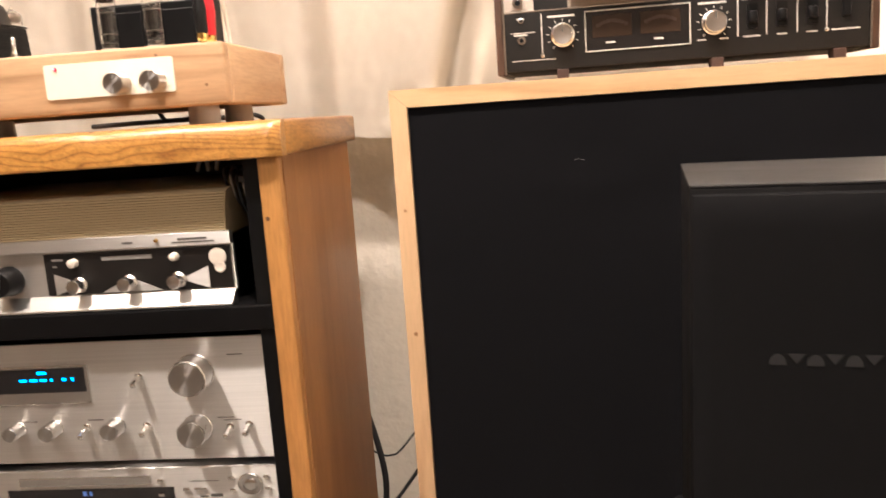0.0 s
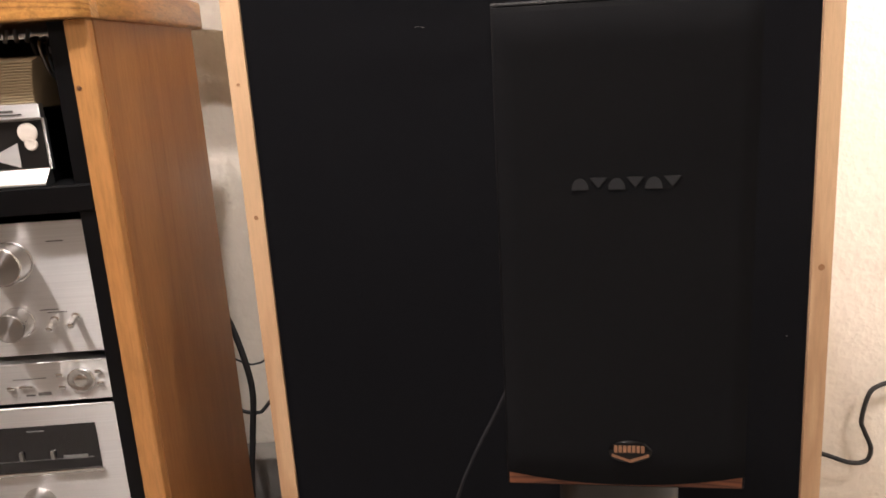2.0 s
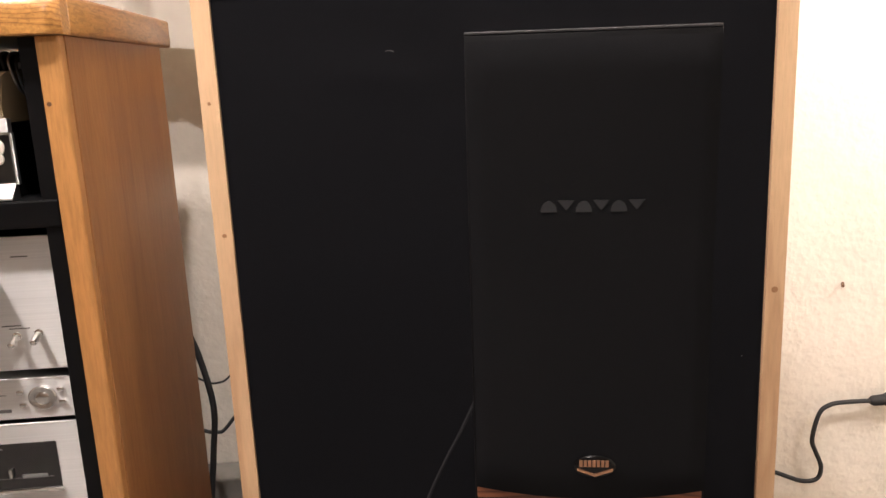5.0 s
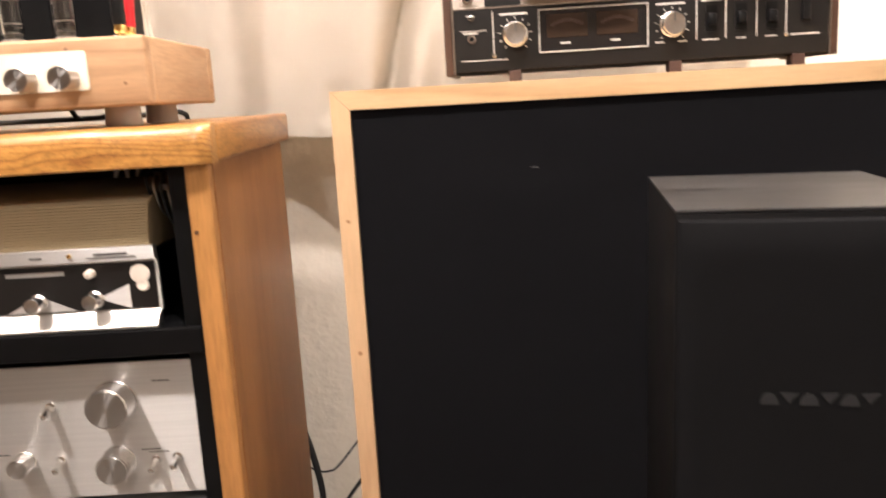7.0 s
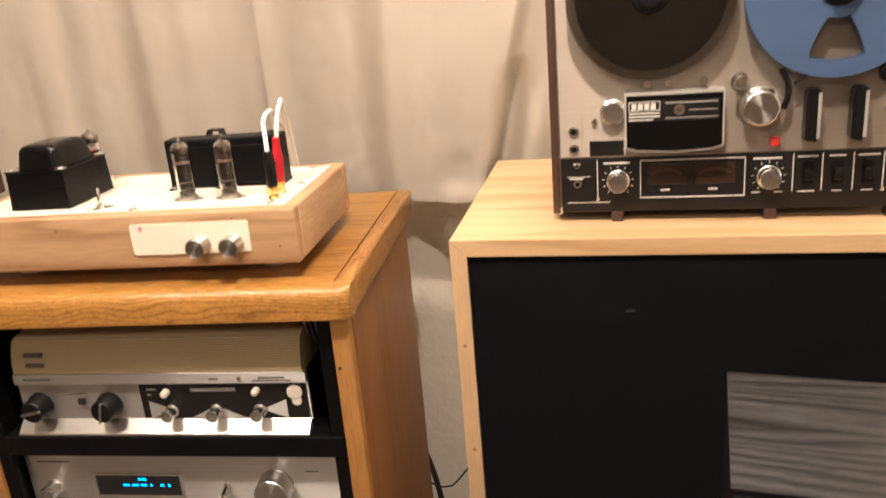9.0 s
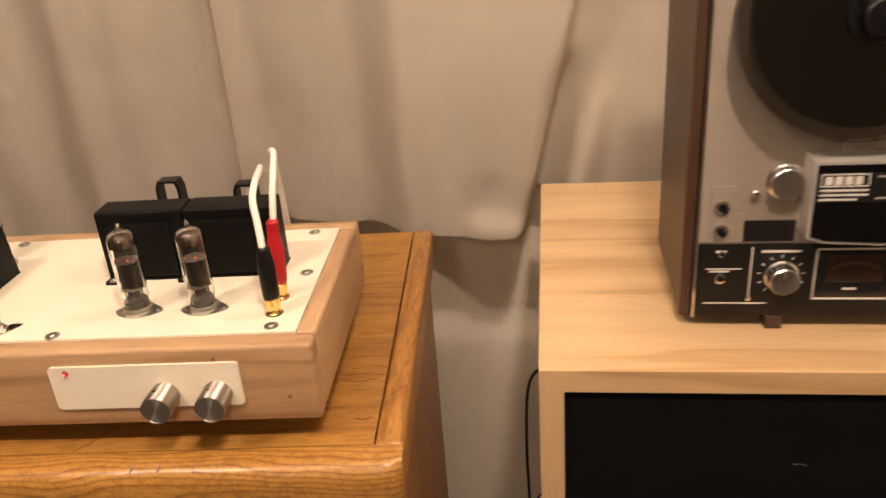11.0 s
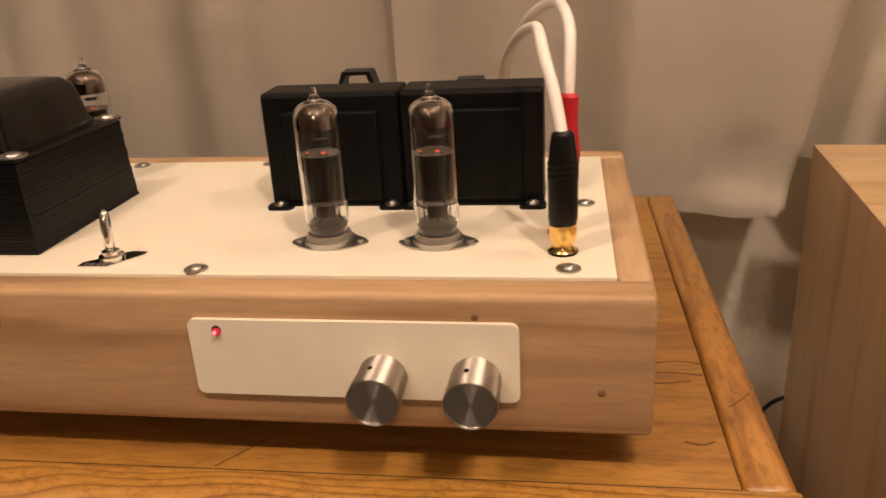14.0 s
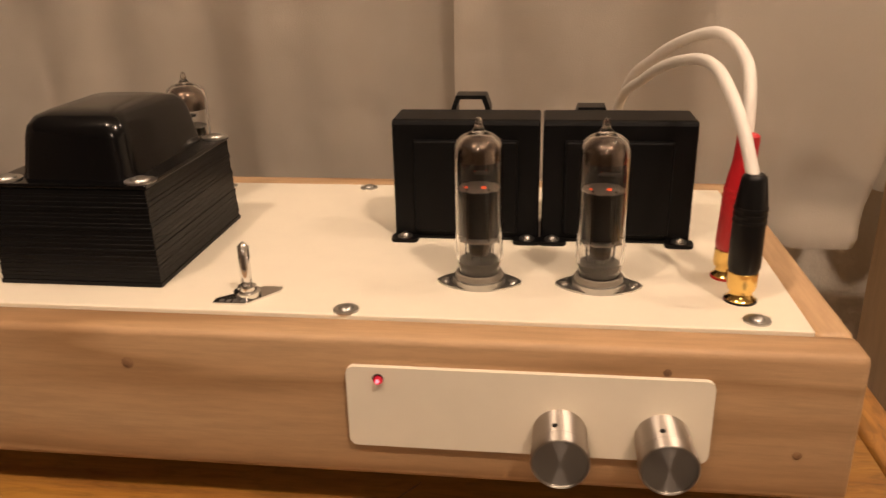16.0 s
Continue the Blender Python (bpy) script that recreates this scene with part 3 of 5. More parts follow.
# front plate with its controls
part("front_plate", prism(rounded(wx(-0.4797), wx(-0.3405), wz(1.0160), wz(1.0516), 0.0034), -0.0022, -0.0001), CREAM, amp, "cream front plate with rounded corners")
def amp_knob(x):
    z = wz(1.0272)
    k = part("knob", dial(0, 0, 0, [(0.0104, 0), (0.0110, 0.0008), (0.0112, 0.0150), (0.0109, 0.0153), (0.0115, 0.0157), (0.0115, 0.0203), (0.0112, 0.0210), (0.0105, 0.0210), (0.0103, 0.0140)], 48), ALU_BODY, amp, "turned aluminium knob with dished face", 35)
    k.location = (x, -0.0022, z)
    k.scale = (0.94, 1.0, 0.94)
    kf = part("knob_face", dial(0, 0, 0, [(0.01035, -0.0003), (0.0095, -0.0022), (0.0079, -0.0039), (0.0056, -0.0052), (0.0030, -0.0059), (0.0, -0.0061)], 48), ALU_FACE, k, "", 60)
    kf.location = (0, -0.0208, 0)
    part("grub_screw", lathe([(0.0011, 0), (0.0011, 0.0004)], pose(-0.0022, -0.0120, 0.0110, 0, -11, 0), 10), BLACK_PLASTIC, k)
amp_knob(wx(-0.3968))
amp_knob(wx(-0.3583))
led = part("led", dial(wx(-0.4668), -0.0022, wz(1.0464), [(0.0017, 0), (0.0017, 0.0009), (0.0013, 0.0020), (0.0006, 0.0025), (0.0001, 0.0026)], 16), LED_RED, amp, "lit red indicator", 60)
part("led_core", dial(wx(-0.4668), -0.0042, wz(1.0467), [(0.0009, 0), (0.0007, 0.0008), (0.0001, 0.0011)], 12), LED_CORE, led, "", 60)
part("led_hole", dial(wx(-0.4670), -0.0022, wz(1.0466), [(0.0022, 0), (0.0021, 0.0002), (0.0015, 0.0002)], 20), BLACK_PLASTIC, led)
part("knot", dial(wx(-0.3580), -0.0001, wz(1.0535), [(0.0016, 0), (0.001, 0.0004)], 10), plain("case_knot", (0.16, 0.08, 0.035), 0.6), amp)
part("knot", dial(wx(-0.3079), -0.0001, wz(1.0205), [(0.0018, 0), (0.001, 0.0004)], 10), plain("case_knot_pale", (0.24, 0.13, 0.06), 0.6), amp)
part("knot", dial(wx(-0.5705), -0.0001, wz(1.0475), [(0.0026, 0), (0.001, 0.0004)], 10), plain("case_knot_brown", (0.26, 0.14, 0.07), 0.6), amp)
# output valves
def valve(x, y, h, r, flashed=False):
    v = part("valve", lathe([(r * 0.84, 0.0045), (r * 0.86, 0.0075), (r * 0.90, 0.0095), (r * 1.0, 0.0135), (r, 0.020), (r, h - 0.016), (r * 0.98, h - 0.0120), (r * 0.88, h - 0.0090), (r * 0.62, h - 0.0068), (r * 0.28, h - 0.0055), (0.0016, h - 0.003), (0.0012, h), (0.0002, h + 0.0004),
                      (0.0002, h - 0.0058), (r * 0.25, h - 0.0064), (r * 0.56, h - 0.0077), (r * 0.80, h - 0.0098), (r * 0.89, h - 0.0124), (r * 0.91, h - 0.016), (r * 0.91, 0.020), (r * 0.90, 0.0140), (r * 0.82, 0.0105), (r * 0.78, 0.0045)],
                     pose(x, y, PZ), 40, None, False), GLASS, amp, "slim clear glass output valve", 60)
    inner = r * 0.80
    zt, zb = h - 0.0297, 0.0208
    an = bmesh.new()
    o = [(x + inner * (1 if abs(math.cos(a)) > 0.72 else 0.86) * math.cos(a), y + inner * 0.62 * math.sin(a)) for a in (2 * math.pi * k / 28 for k in range(28))]
    slab(o, PZ + zb + 0.001, PZ + zt - 0.0005, an)
    part("anode", an, PLATE_GREY, v, "dark grey metal anode")
    for d in (-1, 1):
        part("support_rod", rod((x + d * inner * 0.55, y - inner * 0.66, PZ + zb), (x + d * inner * 0.55, y - inner * 0.66, PZ + zt + 0.001), 0.0005, 8), PLATE_GREY, v)
    for z in (zb, zt):
        o = [(x + q * math.cos(a), y + q * math.sin(a)) for a, q in ((2 * math.pi * k / 40, r * (0.89 if k % 4 < 2 else 0.82)) for k in range(40))]
        part("mica", slab(o, PZ + z, PZ + z + 0.0005), MICA, v, "serrated mica disc")
    part("getter_flash", lathe([(r * 0.895, h - 0.0175), (r * 0.885, h - 0.0135), (r * 0.80, h - 0.0106), (r * 0.55, h - 0.0082), (0.0014, h - 0.0070)], pose(x, y, PZ), 28, None, False), GETTER, v, "", 60)
    part("getter_cup", lathe([(0.0022, zt + 0.0052), (0.0034, zt + 0.0056), (0.0034, zt + 0.0066)], pose(x + 0.001, y, PZ), 16), PLATE_GREY, v)
    for dx_, w in ((-0.0052, 0.0007), (0.0022, 0.0012)):
        part("heater", lathe([(w * 0.8, zt + 0.0006), (w * 0.8, zt + 0.0011)], pose(x + dx_ * r / 0.0103, y - 0.0022, PZ), 10), EMBER, v, "glowing orange heater end")
    leads = bmesh.new()
    for k in range(9):
        a = 2 * math.pi * k / 9
        rod((x + r * 0.58 * math.cos(a), y + r * 0.58 * math.sin(a), PZ + 0.0110), (x + r * 0.62 * math.cos(a + 0.2), y + r * 0.5 * math.sin(a + 0.2), PZ + zb), 0.0003, 6, 0, leads)
    part("lead_wires", leads, PLATE_GREY, v)
    part("lower_shield", lathe([(r * 0.42, 0.0135), (r * 0.46, 0.0160), (r * 0.46, zb - 0.0002)], pose(x, y, PZ), 16), PLATE_GREY, v)
    part("pin_seal", lathe([(r * 0.78, 0.0046), (r * 0.80, 0.0080), (r * 0.86, 0.0112), (r * 0.55, 0.0124), (r * 0.2, 0.0116)], pose(x, y, PZ), 28), SEAL, v, "grey moulded glass stem", 50)
    if flashed:
        part("getter_flash", lathe([(r * 0.885, h - 0.0200), (r * 0.885, h - 0.0150), (r * 0.86, h - 0.0125)], pose(x, y, PZ), 28), GETTER, v, "dark brown getter mirror", 60)
    if h > 0:
        s = part("socket", lathe([(r * 1.04, 0), (r * 1.04, 0.0032), (r * 0.98, 0.0055), (r * 0.90, 0.0058), (r * 0.84, 0.0050)], pose(x, y, PZ), 32), SOCKET, amp, "pale grey ceramic valve socket", 50)
        fl = [(x + 0.0185 * math.cos(a), y + 0.0112 * math.sin(a) * (0.5 + 0.5 * abs(math.sin(a)))) for a in (2 * math.pi * k / 48 for k in range(48))]
        part("socket_flange", slab(fl, PZ, PZ + 0.0008), STEEL, s)
        part("socket_ring", lathe([(r * 1.13, 0.0008), (r * 1.13, 0.0030), (r * 1.05, 0.0034)], pose(x, y, PZ), 32), STEEL, s, "", 50)
        for d in (-1, 1):
            part("rivet", lathe([(0.0019, 0.0008), (0.0016, 0.0018), (0.0006, 0.002)], pose(x + d * 0.0148, y, PZ), 12), STEEL, s)
valve(wx(-0.4323), wy(0.9098), 0.0730, 0.0103)
valve(wx(-0.3805), wy(0.9098), 0.0730, 0.0103)
# output transformers
def out_transformer(x0, x1):
    y0, y1, h = wy(0.9650), wy(0.9940), wz(1.1240) - PZ
    prof = [(y0, 0.0), (y0, h - 0.0016), (y0 + 0.0016, h), (y1 - 0.002, h), (y1, h - 0.002), (y1, 0.0)]
    own = bmesh.new()
    a = [own.verts.new((x0, y, PZ + z)) for y, z in prof]
    b = [own.verts.new((x1, y, PZ + z)) for y, z in prof]
    own.faces.new(a)
    own.faces.new(b[::-1])
    for k in range(6):
        own.faces.new((a[k], b[k], b[(k + 1) % 6], a[(k + 1) % 6]))
    bmesh.ops.bevel(own, geom=own.edges[:], offset=0.0008, segments=1, affect="EDGES")
    bmesh.ops.recalc_face_normals(own, faces=own.faces)
    t = part("output_transformer", own, BLACK_SATIN, amp, "black painted output transformer")
    part("winding_cover", box(x0 + 0.0105, x1 - 0.0105, y0 - 0.0026, y0 + 0.001, PZ + 0.004, PZ + h - 0.0095, 0.0012), BLACK_SATIN, t)
    part("base_flange", box(x0 - 0.0003, x1 + 0.0003, y0 - 0.0012, y1 + 0.0012, PZ, PZ + 0.0014), BLACK_SATIN, t)
    for x in (x0 + 0.0055, x1 - 0.0055):
        part("mounting_foot", slab(rounded(x - 0.0068, x + 0.0068, y0 - 0.0085, y0 + 0.001, 0.003, 4), PZ, PZ + 0.0018), BLACK_SATIN, t)
        machine_screw(x, y0 - 0.0040, PZ + 0.0018, 0.0024, t)
    return t
T1 = out_transformer(wx(-0.4795), wx(-0.4073))
T2 = out_transformer(wx(-0.4058), wx(-0.3337))
for t, cx, half, rise in ((T1, wx(-0.4475), 0.0118, wz(1.1225)), (T2, wx(-0.3790), 0.0105, wz(1.1160))):
    arch = [(-half, PZ), (-half * 0.94, rise - 0.007), (-half * 0.72, rise), (half * 0.72, rise), (half * 0.94, rise - 0.007), (half, PZ)]
    hollow = [(x * 0.74, min(z, rise - 0.0022)) for x, z in arch[::-1]]
    part("strap", prism([(cx + x, z) for x, z in arch + hollow], wy(1.040), wy(1.054), None), BLACK_PLASTIC, t, "black cable clamp strap", 40)
# mains transformer with its bell cover
bx0, bx1, by0, by1 = wx(-0.6480), wx(-0.5715), wy(0.8920), wy(0.9890)
BT = wz(1.1095)
mains = part("mains_transformer", box(bx0, bx1, by0, by1, PZ + 0.0002, PZ + 0.0020), BLACK_LAM, amp, "large black mains transformer with bell cover")
z, k = PZ + 0.002, 0
while z < BT - 0.0018:
    h = 0.0012 + 0.0012 * random.random()
    e = 0.0005 * random.random()
    s = 0.0018 * (z - PZ) / (BT - PZ)
    part("lamination", box(bx0 + e + s, bx1 - e - s, by0 + e + s, by1 - e - s, z, min(z + h, BT - 0.001), 0.0002, 1), BLACK_LAM, mains)
    z += h
part("bell_flange", box(bx0 + 0.001, bx1 - 0.001, by0 + 0.001, by1 - 0.001, BT - 0.001, BT + 0.0008, 0.0004), BLACK_GLOSS, mains)
def bell():
    own = bmesh.new()
    rows = []
    for f, ins, z in ((0, 0.0, 0.0), (0, 0.0008, 0.003), (0, 0.003, 0.017), (0, 0.0042, 0.0215), (0, 0.0072, 0.0250), (0, 0.012, 0.0266), (0, 0.02, 0.0272)):
        o = rounded(bx0 + 0.0125 + ins * 0.8, bx1 - 0.0110 - ins * 0.8, by0 + 0.008 + ins, by1 - 0.008 - ins * 1.6, 0.007, 5)
        rows.append([own.verts.new((x, y, BT + 0.0006 + 1.04 * z)) for x, y in o])
    for a, b in zip(rows, rows[1:]):
        for k in range(len(a)):
            own.faces.new((a[k], a[(k + 1) % len(a)], b[(k + 1) % len(a)], b[k]))
    own.faces.new(rows[-1])
    bmesh.ops.recalc_face_normals(own, faces=own.faces)
    return own
part("bell_cover", bell(), BLACK_GLOSS, mains, "glossy black bell cover", 70)
for x, y in ((bx0 + 0.008, by0 + 0.007), (bx1 - 0.006, by0 + 0.007), (bx1 - 0.006, by1 - 0.007), (bx0 + 0.008, by1 - 0.007)):
    machine_screw(x, y, BT + 0.0008, 0.0044, mains)
valve(wx(-0.6040), wy(1.0100), 0.0765, 0.0112, True)
# toggle switch on its plate
tx, ty = wx(-0.5298), wy(0.8860)
tog = part("toggle_switch", slab([(tx - 0.0125, ty - 0.0085), (tx + 0.002, ty - 0.0085), (tx + 0.0125, ty + 0.006), (tx + 0.0125, ty + 0.010), (tx + 0.004, ty + 0.010), (tx - 0.0125, ty - 0.004)], PZ, PZ + 0.0008), CHROME, amp, "chrome toggle switch with printed plate")
part("nut", lathe([(0.0058, 0.0008), (0.0058, 0.003), (0.004, 0.0034), (0.004, 0.0052), (0.003, 0.0055)], pose(tx, ty, PZ), 6 * 4), CHROME, tog, "", 40)
part("lever", rod((tx, ty, PZ + 0.004), (tx - 0.0006, ty + 0.002, PZ + 0.0245), 0.0024, 14, 0.002), CHROME, tog, "", 50)
bm = bmesh.new()
for k in range(4):
    box(tx - 0.0100 + 0.003 * k, tx - 0.0082 + 0.003 * k, ty - 0.0078, ty - 0.0052, PZ + 0.0006, PZ + 0.0011, bm=bm)
part("lettering", bm, DARK_INK, tog)
# phono sockets
def jack(x, y, ring):
    j = part("phono_socket", lathe([(0.0062, 0), (0.0062, 0.0012), (0.0048, 0.0026), (0.0045, 0.004), (0.0045, 0.009)], pose(x, y, PZ), 24), GOLD, amp, "gold-plated phono socket", 40)
    part("insulator", lathe([(0.0066, 0.0001), (0.0066, 0.0009)], pose(x, y, PZ), 24), ring, j)
jack(wx(-0.3237), wy(0.8990), BLACK_PLASTIC)
jack(wx(-0.3245), wy(0.9240), RED_P)
# ---- phono lead ----
lead = thing("phono_lead", pose(0, 0, 0), "white twin phono cable with black and red plugs", "cable")
def plug(x, y, m, boot, lean=0.0):
    b = AZ + 0.0060
    p = part("plug", lathe([(0.0055, 0), (0.0060, 0.0015), (0.0060, 0.0075), (0.0052, 0.0082)], pose(x, y, b, 0, lean, 0), 20), GOLD, lead, "gold plug collar", 40)
    part("sleeve", lathe([(0.0058, 0.008), (0.0064, 0.010), (0.0064, 0.034), (0.0058, 0.040), (0.0048, 0.0465), (0.0046, 0.0465 + boot), (0.0034, 0.0475 + boot)], pose(x, y, b, 0, lean, 0), 24), m, p, "", 40)
    for k in range(3):
        part("grip_ring", lathe([(0.00655, 0.0285 + 0.0026 * k), (0.0067, 0.0293 + 0.0026 * k), (0.00655, 0.0301 + 0.0026 * k)], pose(x, y, b, 0, lean, 0), 20), m, p)
    return b + 0.046
z1 = plug(-0.3237, 0.8990, BLACK_PLASTIC, 0.001)
z2 = plug(-0.3245, 0.9240, RED_P, 0.0115, 3.0)
part("cable", tube([(-0.3240, 0.8990, z1), (-0.3275, 0.9085, 1.132), (-0.3320, 0.920, 1.146), (-0.3345, 0.940, 1.1525), (-0.3380, 0.965, 1.1525), (-0.3460, 0.995, 1.146), (-0.3540, 1.025, 1.134), (-0.3615, 1.070, 1.112), (-0.3670, 1.100, 1.05), (-0.3690, 1.102, 0.986)], 0.0027), WHITE_P, lead, "", 80)
part("cable", tube([(-0.3222, 0.9240, z2), (-0.3208, 0.9330, 1.143), (-0.3215, 0.946, 1.156), (-0.3266, 0.972, 1.1630), (-0.3360, 1.000, 1.158), (-0.3470, 1.032, 1.145), (-0.3585, 1.078, 1.118), (-0.3640, 1.108, 1.05), (-0.3650, 1.110, 0.986)], 0.0027), WHITE_P, lead, "", 80)

# ---- reel-to-reel tape deck ----
DECK = pose(-0.0120, 0.9605, 1.0025, 0, 0, -4.6)
DW, DH, DD, D0 = 0.400, 0.3125, 0.152, 0.009
BROWN_FOOT = plain("brown_rubber", (0.05, 0.024, 0.017), 0.6)
deck = thing("tape_deck", DECK, "open-reel tape deck with champagne panel and walnut sides", "tape deck")
def dx(x): return x + 0.0135
def dz(z): return z - 1.0025
part("side_cheek", box(0, 0.0085, 0.003, DD, D0, DH, 0.0015), WALNUT, deck)
part("side_cheek", box(DW - 0.0085, DW, 0.003, DD, D0, DH, 0.0015), WALNUT, deck)
part("body", box(0.0088, DW - 0.0088, 0.006, DD - 0.004, D0 + 0.002, DH - 0.002, 0.001), BLACK_SATIN, deck)
part("top_cover", box(0.0088, DW - 0.0088, 0.004, DD, DH - 0.0018, DH + 0.0004), WALNUT, deck)
part("upper_panel", box(0.0095, DW - 0.0095, 0, 0.0058, dz(1.0785), DH - 0.0030, 0.0008), ALU_DECK, deck, "champagne brushed aluminium panel")
part("edge_trim", box(0.0088, DW - 0.0088, -0.0022, 0.0050, DH - 0.0028, DH - 0.0002, 0.0006), CHROME, deck, "bright top trim")
for x in (0.0090, DW - 0.0108):
    part("edge_trim", box(x, x + 0.0018, -0.0012, 0.0050, D0 + 0.001, DH - 0.003), CHROME, deck)
part("lower_panel", box(0.0112, DW - 0.0112, -0.0008, 0.0058, D0 + 0.003, dz(1.0781), 0.0008), PANEL_BLACK, deck, "black control panel with white lines")
part("panel_seam", box(0.0112, DW - 0.0112, -0.0014, 0.0, dz(1.0778), dz(1.0787)), CHROME, deck)
for x in (0.0729, 0.2371, 0.3600):
    part("foot", box(x - 0.0065, x + 0.0065, -0.0015, 0.018, 0, D0 + 0.0028, 0.001), BROWN_FOOT, deck, "brown rubber foot")
# lower panel details
LY = -0.0008
def deck_knob(x, z, r, l, y=LY, m=ALU_TURNED, label=""):
    k = part("knob", dial(x, y, z, [(r * 1.12, 0), (r * 1.12, 0.002), (r, 0.003), (r * 0.98, l - 0.001), (r * 0.9, l), (r * 0.3, l - 0.0006)], 32), m, deck, label, 35)
    return k
for x in (dx(0.0608), dx(0.2203)):
    k = deck_knob(x, dz(1.0505), 0.0115, 0.014, LY, ALU_TURNED, "knurled aluminium level knob")
    part("pointer", box(x - 0.0005, x + 0.0005, LY - 0.0145, LY - 0.0136, dz(1.0530), dz(1.0610)), DARK_INK, k)
    ticks = bmesh.new()
    for i in range(11):
        a = radians(-140 + 28 * i)
        own = box(-0.0004, 0.0004, LY - 0.0003, LY + 0.0002, 0.0150, 0.0178)
        own.transform(pose(x, 0, dz(1.0505)) @ Matrix.Rotation(a, 4, "Y"))
        join(ticks, own)
    part("scale_marks", ticks, INK, deck)
def frame_bars(x0, x1, z0, z1, w):
    return [(x0, x1, z0, z0 + w), (x0, x1, z1 - w, z1), (x0, x0 + w, z0, z1), (x1 - w, x1, z0, z1)]
part("meter_window", box(dx(0.0862), dx(0.1948), LY - 0.0006, LY + 0.0004, dz(1.0313), dz(1.0723)), DISPLAY, deck, "dark level meter window")
bars(frame_bars(dx(0.0848), dx(0.1962), dz(1.0300), dz(1.0736), 0.0010), LY - 0.0006, INK, deck, "meter_frame", 0.0012)
for x in (dx(0.0930), dx(0.1440)):
    m = part("meter", box(x, x + 0.042, LY - 0.0012, LY - 0.0004, dz(1.0447), dz(1.0683), 0.0006), METER, deck, "level meter with amber scale")
    arc = bmesh.new()
    for i in range(9):
        u = i / 8
        xx, zz = x + 0.006 + 0.030 * u, dz(1.0558) + 0.0042 * math.sin(math.pi * u)
        box(xx - 0.0018, xx + 0.0018, LY - 0.0016, LY - 0.0011, zz, zz + 0.0034, bm=arc)
    part("scale", arc, AMBER, m)
    bars([(x + 0.014, x + 0.024, dz(1.0380), dz(1.0398))], LY - 0.0006, INK, m)
lines, text = [], []
lines += [(dx(0.0375), dx(0.0385), dz(1.0287), dz(1.0749)), (dx(0.004), dx(0.031), dz(1.0558), dz(1.0565)), (dx(0.004), dx(0.052), dz(1.0255), dz(1.0263))]
for x in (0.2440, 0.2730, 0.3035, 0.3325):
    lines.append((dx(x), dx(x + 0.0010), dz(1.0340), dz(1.0749)))
text += [(dx(0.011), dx(0.019), dz(1.0700), dz(1.0718)), (dx(0.007), dx(0.022), dz(1.0531), dz(1.0547)), (dx(0.045), dx(0.074), dz(1.0700), dz(1.0720)), (dx(0.204), dx(0.233), dz(1.0700), dz(1.0720)),
         (dx(0.203), dx(0.212), dz(1.0327), dz(1.0340)), (dx(0.226), dx(0.235), dz(1.0327), dz(1.0340)), (dx(0.2485), dx(0.2690), dz(1.0709), dz(1.0725)), (dx(0.2800), dx(0.2960), dz(1.0709), dz(1.0725)),
         (dx(0.3080), dx(0.3290), dz(1.0709), dz(1.0725)), (dx(0.338), dx(0.366), dz(1.0327), dz(1.0342)), (dx(0.2500), dx(0.2670), dz(1.0327), dz(1.0340)), (dx(0.2840), dx(0.2940), dz(1.0327), dz(1.0340)), (dx(0.3130), dx(0.3240), dz(1.0327), dz(1.0340))]
bars(lines, LY, INK, deck, "panel_line", 0.0008)
bars(text, LY, INK, deck)
for x in (0.2590, 0.2885, 0.3185):
    s = part("slider_switch", box(dx(x) - 0.0055, dx(x) + 0.0055, LY - 0.0010, LY + 0.0004, dz(1.0411), dz(1.0665)), BLACK_PLASTIC, deck, "black rocker switch in its slot")
    part("rocker", box(dx(x) - 0.0042, dx(x) + 0.0042, LY - 0.0075, LY - 0.0008, dz(1.0465), dz(1.0589), 0.0018), BLACK_PLASTIC, s, "", 40)
part("slider_switch", box(dx(0.348), dx(0.356), LY - 0.004, LY + 0.0004, dz(1.0465), dz(1.0723), 0.001), BLACK_PLASTIC, deck)
for x, z, r in ((0.0155, 1.0480, 0.0045), (0.0155, 1.0690, 0.0028)):
    j = part("jack", dial(dx(x), LY, dz(z), [(r, 0), (r, 0.0016), (r * 0.6, 0.0018), (r * 0.55, 0.0004)], 20), CHROME, deck, "", 40)
    part("jack_hole", dial(dx(x), LY - 0.0008, dz(z), [(r * 0.5, 0), (r * 0.5, 0.0012)], 14), BLACK_PLASTIC, j)
for x, z in ((0.0380, 1.0300), (0.3330, 1.0340)):
    part("screw", dial(dx(x), LY, dz(z), [(0.0024, 0), (0.0022, 0.0008), (0.0010, 0.0012)], 12), CHROME, deck)
# upper panel details
UY = 0.0
plate = part("jack_plate", box(dx(0.0046), dx(0.0224), UY - 0.0008, UY + 0.0004, dz(1.0815), dz(1.1250), 0.0004), ALU_DECK, deck)
for z in (1.1082, 1.0886):
    j = part("jack", dial(dx(0.0130), UY - 0.0008, dz(z), [(0.0056, 0), (0.0056, 0.002), (0.0034, 0.0024), (0.0032, 0.0006)], 20), CHROME, plate, "", 40)
    part("jack_hole", dial(dx(0.0130), UY - 0.0008, dz(z), [(0.003, 0), (0.003, 0.0018)], 14), BLACK_PLASTIC, j)
part("recess", box(dx(0.030), dx(0.0674), UY - 0.0007, UY + 0.0004, dz(1.0795), dz(1.0967)), PANEL_BLACK, deck, "dark name strip")
